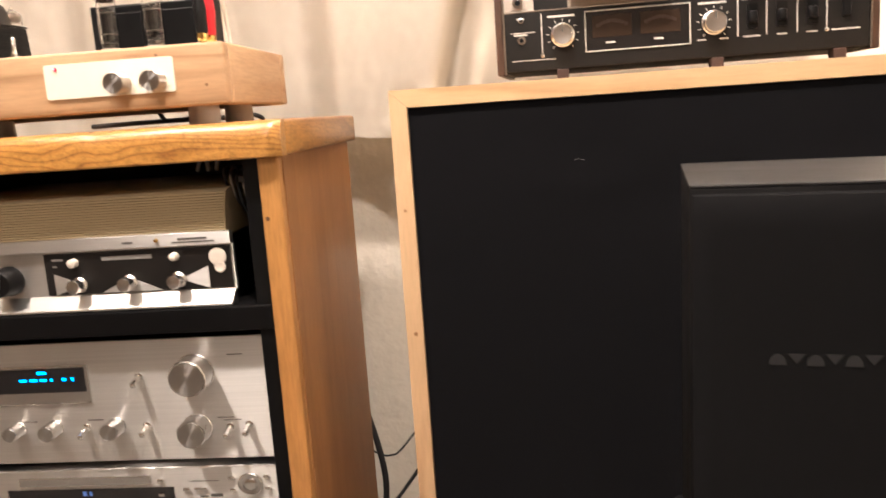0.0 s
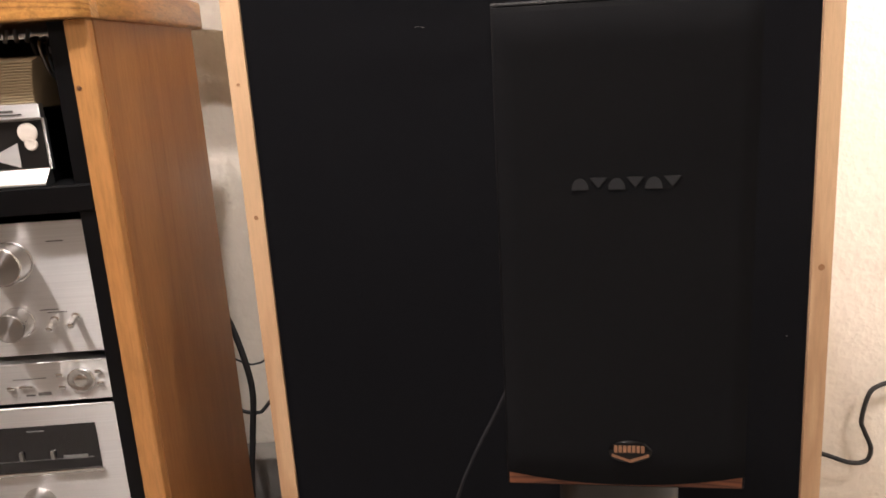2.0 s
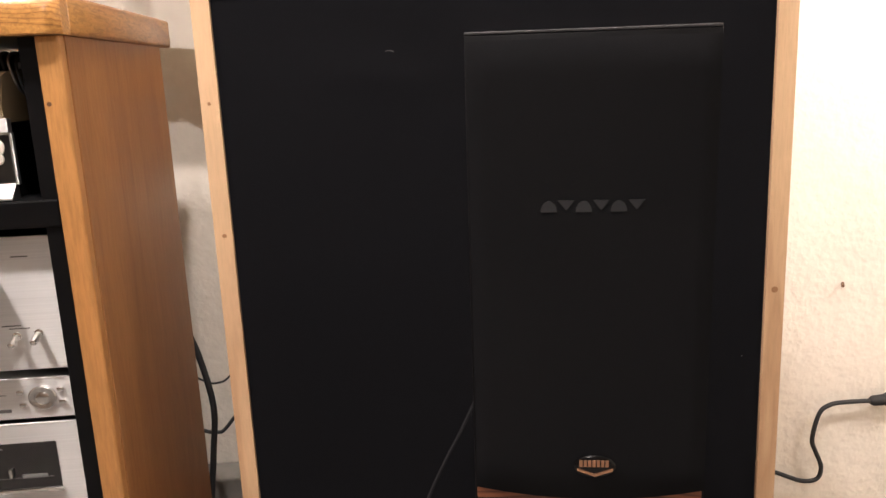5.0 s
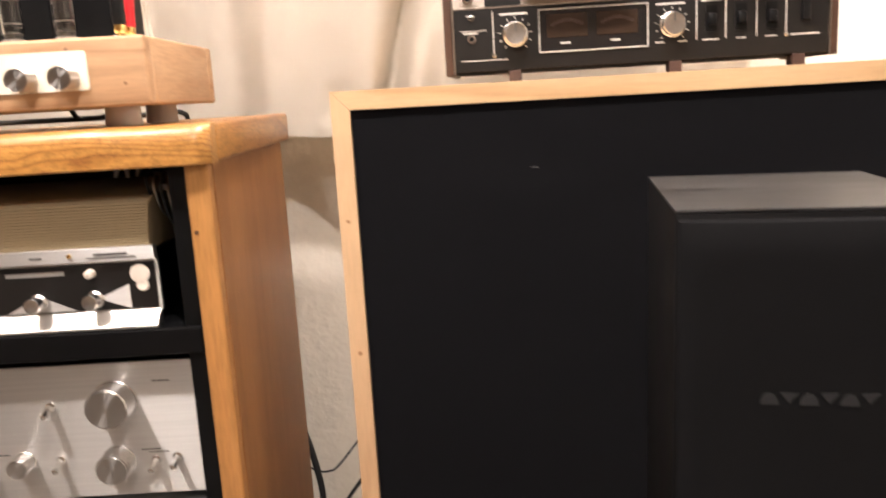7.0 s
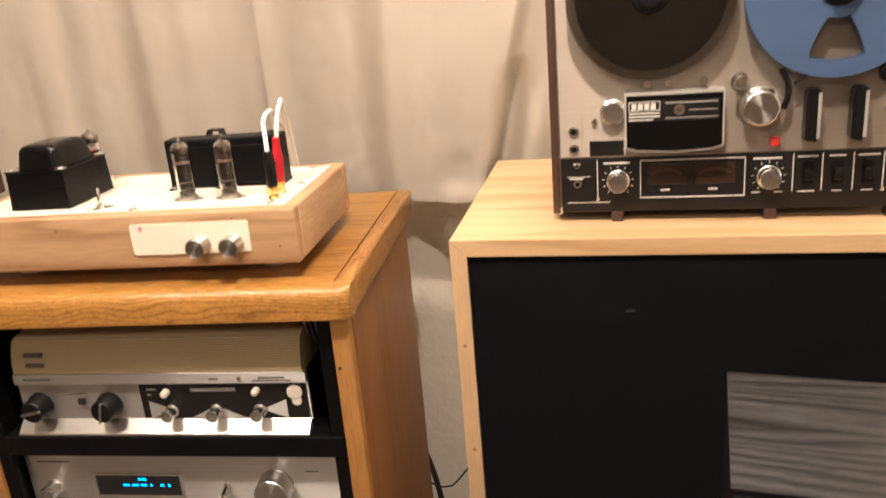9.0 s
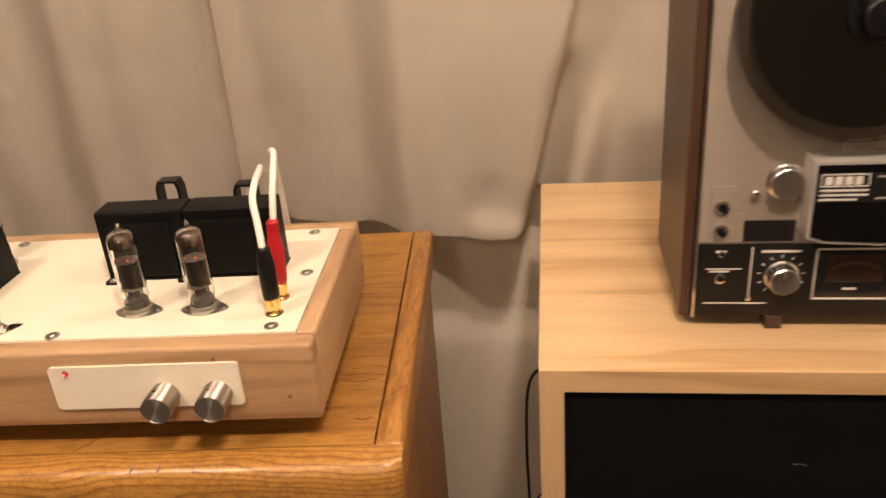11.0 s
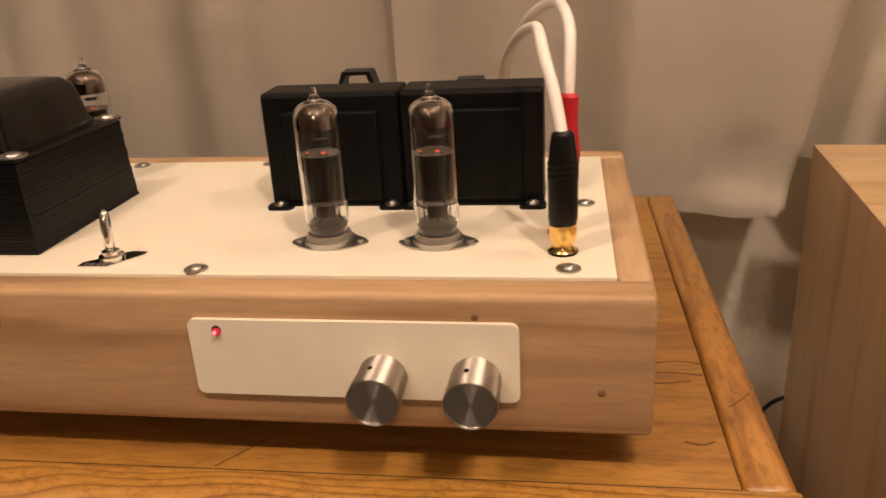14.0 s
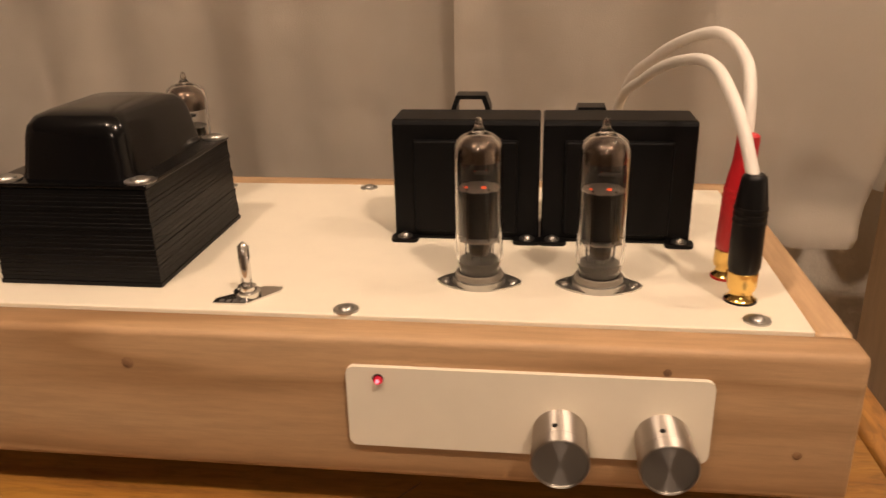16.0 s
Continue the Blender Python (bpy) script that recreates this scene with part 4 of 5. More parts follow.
part("pin", dial(dx(0.0358), UY, dz(1.1193), [(0.003, 0), (0.003, 0.004), (0.002, 0.005)], 14), CHROME, deck, "", 40)
deck_knob(dx(0.0565), dz(1.1281), 0.0125, 0.010, UY, ALU_TURNED, "small aluminium knob")
k = deck_knob(dx(0.2078), dz(1.1277), 0.0185, 0.020, UY, ALU_TURNED, "large aluminium mode knob")
part("knob_face", dial(dx(0.2078), UY - 0.0199, dz(1.1277), [(0.0165, 0), (0.0160, 0.0006), (0.0, 0.0007)], 32), ALU_FACE, k, "", 35)
hx0, hx1, hz0, hz1 = dx(0.0686), dx(0.1708), dz(1.0858), dz(1.1502)
out = [(hx0, hz1), (hx0, hz0 + 0.006), (hx0 + 0.012, hz0 + 0.002), ((hx0 + hx1) / 2, hz0), (hx1 - 0.012, hz0 + 0.002), (hx1, hz0 + 0.006), (hx1, hz1)]
head = part("head_cover", prism(out, UY - 0.024, UY), SILVER_TRIM, deck, "chrome-edged black head cover with badge")
out2 = [(hx0 + 0.0022, hz1 - 0.0022), (hx0 + 0.0022, hz0 + 0.0075), (hx0 + 0.0125, hz0 + 0.0042), ((hx0 + hx1) / 2, hz0 + 0.0022), (hx1 - 0.0125, hz0 + 0.0042), (hx1 - 0.0022, hz0 + 0.0075), (hx1 - 0.0022, hz1 - 0.0022)]
part("cover_face", prism(out2, UY - 0.0248, UY - 0.0238), BLACK_GLOSS, head)
HY = UY - 0.0248
part("badge_strip", box(hx0 + 0.004, hx1 - 0.005, HY - 0.0006, HY + 0.0002, hz1 - 0.030, hz1 - 0.008), PANEL_BLACK, head)
bars(frame_bars(hx0 + 0.0045, hx0 + 0.037, hz1 - 0.0180, hz1 - 0.0085, 0.0008) + [(hx0 + 0.0075 + 0.0066 * i, hx0 + 0.0125 + 0.0066 * i, hz1 - 0.0165, hz1 - 0.0105) for i in range(4)]
     + [(hx0 + 0.0045, hx0 + 0.037, hz1 - 0.0215, hz1 - 0.0200), (hx0 + 0.0045, hx0 + 0.037, hz1 - 0.0250, hz1 - 0.0235), (hx0 + 0.0045, hx0 + 0.0300, hz1 - 0.0285, hz1 - 0.0270)], HY - 0.0006, INK, head)
bars([(hx0 + 0.042, hx1 - 0.007, hz1 - 0.0115, hz1 - 0.0100), (hx0 + 0.066, hx1 - 0.007, hz1 - 0.0195, hz1 - 0.0185), (hx0 + 0.042, hx1 - 0.007, hz1 - 0.0275, hz1 - 0.0262)], HY - 0.0006, plain("grey_print", (0.3, 0.29, 0.28), 0.5), head)
part("emblem", dial(hx0 + 0.0565, HY - 0.0004, hz1 - 0.0185, [(0.0058, 0), (0.0058, 0.001), (0.0036, 0.0012), (0.0034, 0.0002)], 24), CHROME, head, "", 40)
for x, z, r, l in ((0.0926, 1.1579, 0.003, 0.012), (0.1139, 1.1584, 0.0024, 0.012), (0.1505, 1.1585, 0.003, 0.014)):
    part("guide_pin", dial(dx(x), UY, dz(z), [(r, 0), (r, l - 0.002), (r * 1.4, l - 0.0015), (r * 1.4, l)], 14), CHROME, deck, "", 40)
part("guide_roller", dial(dx(0.1871), UY, dz(1.1556), [(0.0090, 0), (0.0090, 0.004), (0.0050, 0.005), (0.0050, 0.018), (0.0078, 0.019), (0.0070, 0.024), (0.003, 0.025)], 24), CHROME, deck, "", 40)
part("tension_arm", tube([(dx(0.2293), -0.014, dz(1.1259)), (dx(0.2325), -0.016, dz(1.138)), (dx(0.2325), -0.016, dz(1.152)), (dx(0.2251), -0.015, dz(1.167))], 0.0032), BLACK_PLASTIC, deck, "black tape tension arm", 60)
part("guide_pin", rod((dx(0.238), -0.016, dz(1.152)), (dx(0.254), -0.018, dz(1.162)), 0.0016, 10), BLACK_PLASTIC, deck)
part("button_frame", box(dx(0.2141), dx(0.2351), UY - 0.0012, UY + 0.0004, dz(1.0815), dz(1.0985), 0.0004), ALU_DECK, deck)
part("record_button", box(dx(0.2195), dx(0.2295), UY - 0.007, UY - 0.001, dz(1.0850), dz(1.0945), 0.0012), RED_BTN, deck, "red record button")
def lever(x):
    o = [(-0.0070, -0.024), (0.0050, -0.027), (0.0072, 0.022), (0.0055, 0.026), (-0.0045, 0.026), (-0.0070, 0.020)]
    own = prism([(dx(x) + a, dz(1.1185) + b * 1.05) for a, b in o], UY - 0.024, UY - 0.004)
    bmesh.ops.bevel(own, geom=own.edges[:], offset=0.0015, segments=2, affect="EDGES")
    l = part("lever", own, BLACK_PLASTIC, deck, "tall black lever with bright edge", 40)
    part("lever_edge", box(dx(x) + 0.0036, dx(x) + 0.0068, UY - 0.0250, UY - 0.0236, dz(1.0950), dz(1.1420)), SILVER_TRIM, l)
    part("lever_slot", box(dx(x) - 0.003, dx(x) + 0.003, UY - 0.0041, UY - 0.0002, dz(1.0950), dz(1.1340)), BLACK_PLASTIC, l)
lever(0.2570)
lever(0.3007)
bars([(dx(0.246), dx(0.266), dz(1.1440), dz(1.1448)), (dx(0.288), dx(0.308), dz(1.1440), dz(1.1448)), (dx(0.240), dx(0.305), dz(1.1465), dz(1.1469))], UY, DARK_INK, deck, "printed_line")
part("guide_roller", dial(dx(0.3297), UY, dz(1.1563), [(0.0095, 0), (0.0095, 0.006), (0.0060, 0.007), (0.0060, 0.020), (0.0085, 0.021), (0.003, 0.025)], 24), PANEL_BLACK, deck, "", 40)
for z in (1.1300, 1.1200):
    part("pin", dial(dx(0.3310), UY, dz(z), [(0.003, 0), (0.003, 0.006), (0.002, 0.007)], 14), CHROME, deck, "", 40)
part("counter_frame", box(dx(0.3490), dx(0.3765), UY - 0.003, UY + 0.0004, dz(1.0840), dz(1.1212), 0.0008), ALU, deck)
bars(frame_bars(dx(0.0055), dx(0.3745), DH - 0.012, DH - 0.0040, 0.0006)[:1], UY, DARK_INK, deck, "printed_line")
# the reels lie on the deck's spindles
def flange(r, y, windows, r1, r2, half, thick=0.0016, turn=0.0, hub=0.010):
    """A reel flange with three tapering windows cut through it."""
    n = 540
    radii = [hub, r1] + [r1 + (r2 - r1) * k / 12 for k in range(1, 13)] + [r * 0.97, r]
    own = bmesh.new()
    front = [[own.verts.new((q * math.sin(2 * math.pi * k / n), y, q * math.cos(2 * math.pi * k / n))) for k in range(n)] for q in radii]
    back = [[own.verts.new((q * math.sin(2 * math.pi * k / n), y + thick, q * math.cos(2 * math.pi * k / n))) for k in range(n)] for q in radii]
    def gone(i, k):
        q = (radii[i] + radii[i + 1]) / 2
        if not windows or q < r1 or q > r2:
            return False
        a = math.degrees(2 * math.pi * (k + 0.5) / n) - turn
        a = (a + 60) % 120 - 60
        s = (q - r1) / (r2 - r1)
        return abs(a) < half * (0.62 + 0.38 * math.sin(math.pi * min(1, 0.20 + 0.52 * s)))
    m = len(radii) - 1
    for i in range(m):
        for k in range(n):
            j = (k + 1) % n
            if gone(i, k):
                for (i2, k2, e) in ((i - 1, k, (i, k, i, j)), (i + 1, k, (i + 1, j, i + 1, k)), (i, k - 1, (i + 1, k, i, k)), (i, k + 1, (i, j, i + 1, j))):
                    if not gone(i2, k2):
                        p, q2, u, w = e
                        own.faces.new((front[p][q2], front[u][w], back[u][w], back[p][q2]))
                continue
            own.faces.new((front[i][k], front[i][j], front[i + 1][j], front[i + 1][k]))
            own.faces.new((back[i][k], back[i + 1][k], back[i + 1][j], back[i][j]))
    for k in range(n):
        j = (k + 1) % n
        own.faces.new((front[m][k], front[m][j], back[m][j], back[m][k]))
        own.faces.new((front[0][j], front[0][k], back[0][k], back[0][j]))
    bmesh.ops.recalc_face_normals(own, faces=own.faces)
    return own
def reel(x, z, r, material, windows, tape_r, turn, label, hubmat, r1=0.030, r2=0.071):
    o = thing("tape_reel", DECK @ pose(dx(x), 0.0, dz(z)), label, "tape reel", "tape reels")
    part("flange", flange(r, -0.0215, windows, r1, r2, 23, 0.0014, turn), material, o, "", 40)
    part("flange", flange(r, -0.0115, windows, r1, r2, 23, 0.0014, turn), material, o, "", 40)
    part("tape", lathe([(0.024, 0.0105), (tape_r, 0.0105), (tape_r, 0.0195), (0.024, 0.0195)], FRONT, 64), TAPE, o, "wound brown tape", 40)
    h = part("hub", lathe([(0.0195, 0.0), (0.0195, 0.021), (0.0185, 0.0235), (0.0175, 0.0240)], FRONT, 32), hubmat, o, "", 40)
    part("spindle", lathe([(0.0120, 0.022), (0.0120, 0.034), (0.0105, 0.0355), (0.0055, 0.0358)], FRONT, 28), BLACK_PLASTIC, h, "black three-winged spindle lock", 40)
    for k in range(3):
        own = box(-0.0014, 0.0014, -0.0275, -0.0225, 0.010, 0.0195, 0.0005)
        own.transform(Matrix.Rotation(radians(120 * k + turn + 60), 4, "Y"))
        part("wing", own, BLACK_PLASTIC, h)
    return o
r1_ = reel(0.0952, 1.2490, 0.0860, SMOKE, False, 0.0760, 10, "clear smoky plastic tape reel full of tape", BLACK_PLASTIC)
part("retaining_strip", rod((0.031, -0.0235, -0.004), (0.0612, -0.0235, 0.0103), 0.0006, 6), plain("pale_leader_tape", (0.18, 0.17, 0.15), 0.5), r1_)
reel(0.2750, 1.2440, 0.0880, BLUE, True, 0.0300, 180, "blue plastic tape reel with three windows", BLACK_PLASTIC)

# ---- bookshelf loudspeaker on its stand ----
KL = pose(0.1085, 0.5665, 0.5935, 0, 0.6, -10.0)
KW, KD, KH = 0.160, 0.180, 0.3255
kl = thing("bookshelf_speaker", KL, "black bookshelf loudspeaker with cloth grille", "loudspeaker")
# sides share the top's vinyl; their shade is put into a darker colour
part("cabinet", box(0, KW, 0, KD, 0.0, KH - 0.0022, 0.0008), plain("shaded_black_vinyl", (0.006, 0.006, 0.0065), 0.5, 0, 0.3, 40, 0.0003, 0.12), kl, "", 40)
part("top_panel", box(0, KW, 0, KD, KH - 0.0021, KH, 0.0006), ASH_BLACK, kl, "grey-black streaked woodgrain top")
part("front_strip", box(0.0015, KW - 0.0015, -0.0012, 0.001, 0.0015, 0.0200, 0.0006), ROSE, kl, "red-brown woodgrain strip under the grille")
def grille():
    bm = bmesh.new()
    nx, nz = 24, 30
    x0, x1, z0, z1 = 0.002, KW - 0.002, 0.0145, KH - 0.006
    g = []
    for i in range(nx + 1):
        u = 2 * i / nx - 1
        g.append([])
        for k in range(nz + 1):
            w = 2 * k / nz - 1
            edge = max(0.0, (abs(u) - 0.93) / 0.07, (abs(w) - 0.97) / 0.03)
            y = -0.0165 + 0.0045 * u * u + 0.0035 * min(1, edge) ** 2
            sag = -0.0055 * (1 - u * u) if k == 0 else 0
            g[i].append(bm.verts.new((x0 + (x1 - x0) * i / nx, y, z0 + (z1 - z0) * k / nz + sag)))
    for i in range(nx):
        for k in range(nz):
            bm.faces.new((g[i][k], g[i + 1][k], g[i + 1][k + 1], g[i][k + 1]))
    rim = [g[i][0] for i in range(nx + 1)] + [g[nx][k] for k in range(1, nz + 1)] + [g[i][nz] for i in range(nx - 1, -1, -1)] + [g[0][k] for k in range(nz - 1, 0, -1)]
    back = [bm.verts.new((v.co.x, -0.0004, v.co.z)) for v in rim]
    for k in range(len(rim)):
        j = (k + 1) % len(rim)
        bm.faces.new((rim[k], back[k], back[j], rim[j]))
    bmesh.ops.recalc_face_normals(bm, faces=bm.faces)
    return bm
gr = part("grille", grille(), GRILLE, kl, "charcoal cloth grille, slightly bowed", 50)
bd = part("badge", dial(KW / 2 + 0.003, -0.0155, 0.0365, [(0.0140, 0), (0.0140, 0.0024), (0.0126, 0.0034), (0.0, 0.0036)], 36), BLACK_GLOSS, gr, "black oval badge with copper shapes", 40)
bd.scale = (1, 1, 1)
for v in bd.data.vertices:
    v.co.z = 0.0365 + (v.co.z - 0.0365) * 0.58
bars([(KW / 2 - 0.0075 + 0.0029 * i, KW / 2 - 0.0053 + 0.0029 * i, 0.0367, 0.0415) for i in range(7)], -0.0190, TAN_INK, bd, "badge_letters", 0.0006)
part("badge_chevron", prism([(KW / 2 - 0.009, 0.0355), (KW / 2 + 0.003, 0.0312), (KW / 2 + 0.015, 0.0355), (KW / 2 + 0.015, 0.0338), (KW / 2 + 0.003, 0.0295), (KW / 2 - 0.009, 0.0338)], -0.0196, -0.0188), TAN_INK, bd)
LOUVRE = plain("grey_horn_louvre", (0.0135, 0.0138, 0.0155), 0.8, 0, 0.1, 80)
for i in range(6):
    cx, cz = KW / 2 - 0.0275 + 0.0110 * i, 0.2165
    if i % 2:
        o = [(cx - 0.0052, cz + 0.003), (cx + 0.0052, cz + 0.003), (cx, cz - 0.0035)]
    else:
        o = [(cx + 0.0052 * math.cos(math.pi * k / 8), cz - 0.0045 + 0.0072 * math.sin(math.pi * k / 8)) for k in range(9)]
    u = (cx - KW / 2) / (KW / 2)
    part("horn_louvre", prism(o, -0.0169 + 0.0045 * u * u, -0.0158 + 0.0045 * u * u), LOUVRE, gr)
st = thing("speaker_stand", Matrix.Translation((0.2058, 0.645, FLOOR)) @ pose(0, 0, 0, 0, 0, -10.0), "grey tubular loudspeaker stand", "speaker stand")
tp = part("top_plate", box(-0.062, 0.062, -0.055, 0.055, -0.006, 0.0, 0.001), BLACK_SATIN, st)
tp.matrix_local = pose(0, 0, 0.5918 - FLOOR, 0, 0.6, 0)
part("column", lathe([(0.0475, 0.014), (0.0475, 0.5850 - FLOOR)], None, 40), GREY_POST, st, "", 40)
part("base_plate", box(-0.11, 0.11, -0.10, 0.10, 0.0, 0.014, 0.003), BLACK_SATIN, st)
spl = thing("speaker_cable", pose(0, 0, 0), "thin black loudspeaker cable hanging behind the stand", "cable")
part("wire", tube([(0.155, 0.748, 0.60), (0.143, 0.79, 0.585), (0.120, 0.80, 0.536), (0.098, 0.80, 0.495), (0.080, 0.80, 0.455), (0.069, 0.80, 0.413), (0.060, 0.80, 0.32), (0.07, 0.80, FLOOR + 0.004), (0.15, 0.83, FLOOR + 0.003)], 0.0016), plain("dark_wire", (0.02, 0.02, 0.022), 0.45, 0, 0.1, 60, 0, 0.2), spl, "", 80)

# ---- receiver on the upper shelf ----
FX0, FX1, FY = -0.6875, -0.3085, 0.848
fis = thing("valve_receiver", pose(0.0045, 0.005, 0.0037), "vintage receiver with beige ribbed cover and chrome lip", "receiver")
part("chassis", box(FX0 + 0.004, FX1 - 0.004, FY + 0.006, 1.10, 0.788, 0.868), BLACK_SATIN, fis)
def ribs():
    bm = bmesh.new()
    n = 15
    prof = []
    for i in range(n):
        a = i / n
        y, z = FY - 0.002 + 0.012 * a * a, 0.8785 + 0.0465 * a
        prof += [(y, z), (y - 0.0026, z + 0.0005), (y - 0.0026, z + 0.0017), (y + 0.0006, z + 0.0023)]
    prof += [(FY + 0.014, 0.9262), (FY + 0.03, 0.929), (1.10, 0.929), (1.10, 0.872), (FY, 0.872)]
    a = [bm.verts.new((FX0 + 0.002, y, z)) for y, z in prof]
    b = [bm.verts.new((FX1, y, z)) for y, z in prof]
    for k in range(len(prof)):
        j = (k + 1) % len(prof)
        bm.faces.new((a[k], b[k], b[j], a[j]))
    bm.faces.new(a[::-1])
    bm.faces.new(b)
    bmesh.ops.recalc_face_normals(bm, faces=bm.faces)
    return bm
part("ribbed_cover", ribs(), BEIGE, fis, "beige ribbed steel cover")
bars([(FX0 + 0.022, FX0 + 0.046, 0.9035, 0.9085), (FX0 + 0.022, FX0 + 0.046, 0.8885, 0.8935)], FY - 0.0005, DARK_INK, fis, "badge", 0.0045)
part("trim_strip", box(FX0, FX1 + 0.004, FY - 0.006, FY + 0.004, 0.8615, 0.8775, 0.0012), ALU, fis, "bright aluminium trim strip")
bars([(FX0 + 0.014, FX0 + 0.052, 0.8690, 0.8718), (FX1 - 0.055, FX1 - 0.022, 0.8690, 0.8715), (FX1 - 0.062, FX1 - 0.014, 0.8655, 0.8672), (FX1 - 0.118, FX1 - 0.106, 0.8680, 0.8700)], FY - 0.006, DARK_INK, fis)
part("stop_pin", dial(FX1 - 0.079, FY - 0.006, 0.870, [(0.0024, 0), (0.002, 0.002)], 12), GOLD, fis)
part("front_panel", box(FX0, FX1 + 0.004, FY, FY + 0.006, 0.803, 0.8612, 0.0006), ALU, fis, "aluminium front panel")
part("black_panel", box(-0.5225, FX1 + 0.001, FY - 0.0016, FY + 0.0006, 0.8065, 0.8590, 0.0006), PANEL_BLACK, fis, "black tone control panel with silver triangles")
lip = bmesh.new()
prof = [(FY - 0.0005, 0.8055), (FY - 0.0150, 0.7905), (FY - 0.0156, 0.7885), (FY - 0.0145, 0.7870), (FY + 0.004, 0.7870), (FY + 0.004, 0.8055)]
a = [lip.verts.new((FX0 - 0.004, y, z)) for y, z in prof]
b = [lip.verts.new((FX1 + 0.002, y, z)) for y, z in prof]
for k in range(6):
    lip.faces.new((a[k], b[k], b[(k + 1) % 6], a[(k + 1) % 6]))
lip.faces.new(a[::-1])
lip.faces.new(b)
bmesh.ops.recalc_face_normals(lip, faces=lip.faces)
part("chrome_lip", lip, plain("satin_chrome", (0.85, 0.84, 0.82), 0.3, 1, 0.03, 80), fis, "polished sloping chrome lip")
def bakelite(x, z, turn):
    k = part("knob", dial(x, FY, z, [(0.0165, 0), (0.0165, 0.004), (0.0150, 0.006), (0.0142, 0.020), (0.0125, 0.022), (0.004, 0.0215)], 28), BLACK_PLASTIC, fis, "round black bakelite knob", 40)
    own = box(-0.0014, 0.0014, -0.0255, -0.0200, -0.013, 0.013, 0.0006)
    own.transform(pose(x, FY, z) @ Matrix.Rotation(radians(turn), 4, "Y"))
    part("pointer_ridge", own, STEEL, k)
bakelite(-0.6610, 0.8280, 78)
bakelite(-0.5660, 0.8280, 12)
part("slide_switch", box(-0.6075, -0.5990, FY - 0.004, FY, 0.8290, 0.8390, 0.001), RUBBER, fis)
bars([(-0.634, -0.606, 0.8430, 0.8438), (-0.611, -0.595, 0.8445, 0.8460)], FY, DARK_INK, fis)
for x, z, tri in ((-0.4825, 0.8195, [(-0.030, 0.014), (-0.030, -0.013), (0.002, 0.0)]), (-0.4245, 0.8195, [(-0.034, -0.012), (0.036, -0.012), (0.0, 0.006)]), (-0.3680, 0.8200, [(0.002, 0.0), (0.034, 0.015), (0.034, -0.013)])):
    part("triangle", prism([(x + p, z + q) for p, q in tri], FY - 0.0024, FY - 0.0014), ALU, fis, "silver triangle marking")
    k = part("knob", dial(x, FY - 0.0016, z, [(0.0085, 0), (0.0085, 0.003), (0.0062, 0.005), (0.0078, 0.017), (0.0070, 0.0185), (0.003, 0.019)], 24), ALU_TURNED, fis, "small aluminium tone knob", 40)
for x, z, r in ((-0.4870, 0.8470, 0.0050), (-0.3700, 0.8490, 0.0046)):
    part("knob", dial(x, FY - 0.0016, z, [(r, 0), (r * 0.9, 0.008), (r * 0.4, 0.0095)], 18), CERAMIC, fis, "ivory push knob", 40)
for x, z, r in ((-0.3220, 0.8460, 0.0095), (-0.3205, 0.8330, 0.0062)):
    part("rosette", dial(x, FY - 0.0016, z, [(r, 0), (r, 0.0012), (r * 0.8, 0.002), (r * 0.3, 0.0014)], 24), CERAMIC, fis, "white round marking", 40)
bars([(-0.455, -0.397, 0.8480, 0.8530), (-0.513, -0.500, 0.8500, 0.8525), (-0.513, -0.508, 0.8420, 0.8440)], FY - 0.0016, plain("grey_legend", (0.25, 0.24, 0.23), 0.5), fis)
def reproportion(owner, fx, fz, turned):
    """Moves the flat parts of a thing to new x and z; turned parts keep their round shape and move whole."""
    def move(ob, shift=None):
        if shift is None and ob.name.split(".")[0] in turned:
            box_ = [Vector(c) for c in ob.bound_box]
            cx, cz = (box_[0].x + box_[6].x) / 2, (box_[0].z + box_[6].z) / 2
            shift = (fx(cx) - cx, fz(cz) - cz)
        for v in ob.data.vertices:
            v.co.x, v.co.z = (fx(v.co.x), fz(v.co.z)) if shift is None else (v.co.x + shift[0], v.co.z + shift[1])
        for c in ob.children:
            move(c, shift)
    for ob in owner.children:
        move(ob)
reproportion(fis, lambda x: -0.3065 + 0.97 * (x + 0.3065), lambda z: 0.787 + 0.87 * (z - 0.787), ("knob", "rosette", "stop_pin"))
loom = thing("cable_loom", pose(0, 0, 0), "tangle of grey and black leads behind the receiver", "cable")
for k in range(5):
    x = -0.318 + 0.007 * k
    part("lead", tube([(x, 0.93, 0.926 + 0.002 * k), (x + 0.004, 0.90, 0.932), (x + 0.008, 0.878, 0.926 - 0.005 * k), (x + 0.010, 0.90, 0.900 - 0.01 * k), (x + 0.006, 1.0, 0.88)], 0.0016, 6, None, 5), STEEL if k % 2 else RUBBER, loom, "", 80)
for x, y, dx_ in ((-0.354, 0.915, 0.003), (-0.340, 0.912, -0.002), (-0.333, 0.918, 0.002)):
    part("plug", rod((x, y, 0.9290), (x + dx_, y + 0.004, 0.9420), 0.0022, 10, 0.0005), STEEL, loom, "pale metal plug")
GREY_ZINC = plain("grey_zinc_bracket", (0.2, 0.2, 0.21), 0.4, 0.6, 0.15, 90)
br = bmesh.new()
box(-0.305, -0.2751, 0.896, 0.899, 0.9155, 0.9225, 0.0006, 1, br)
box(-0.2925, -0.2875, 0.896, 0.899, 0.8870, 0.9158, 0.0006, 1, br)
part("bracket", br, GREY_ZINC, rack, "grey L-shaped bracket")
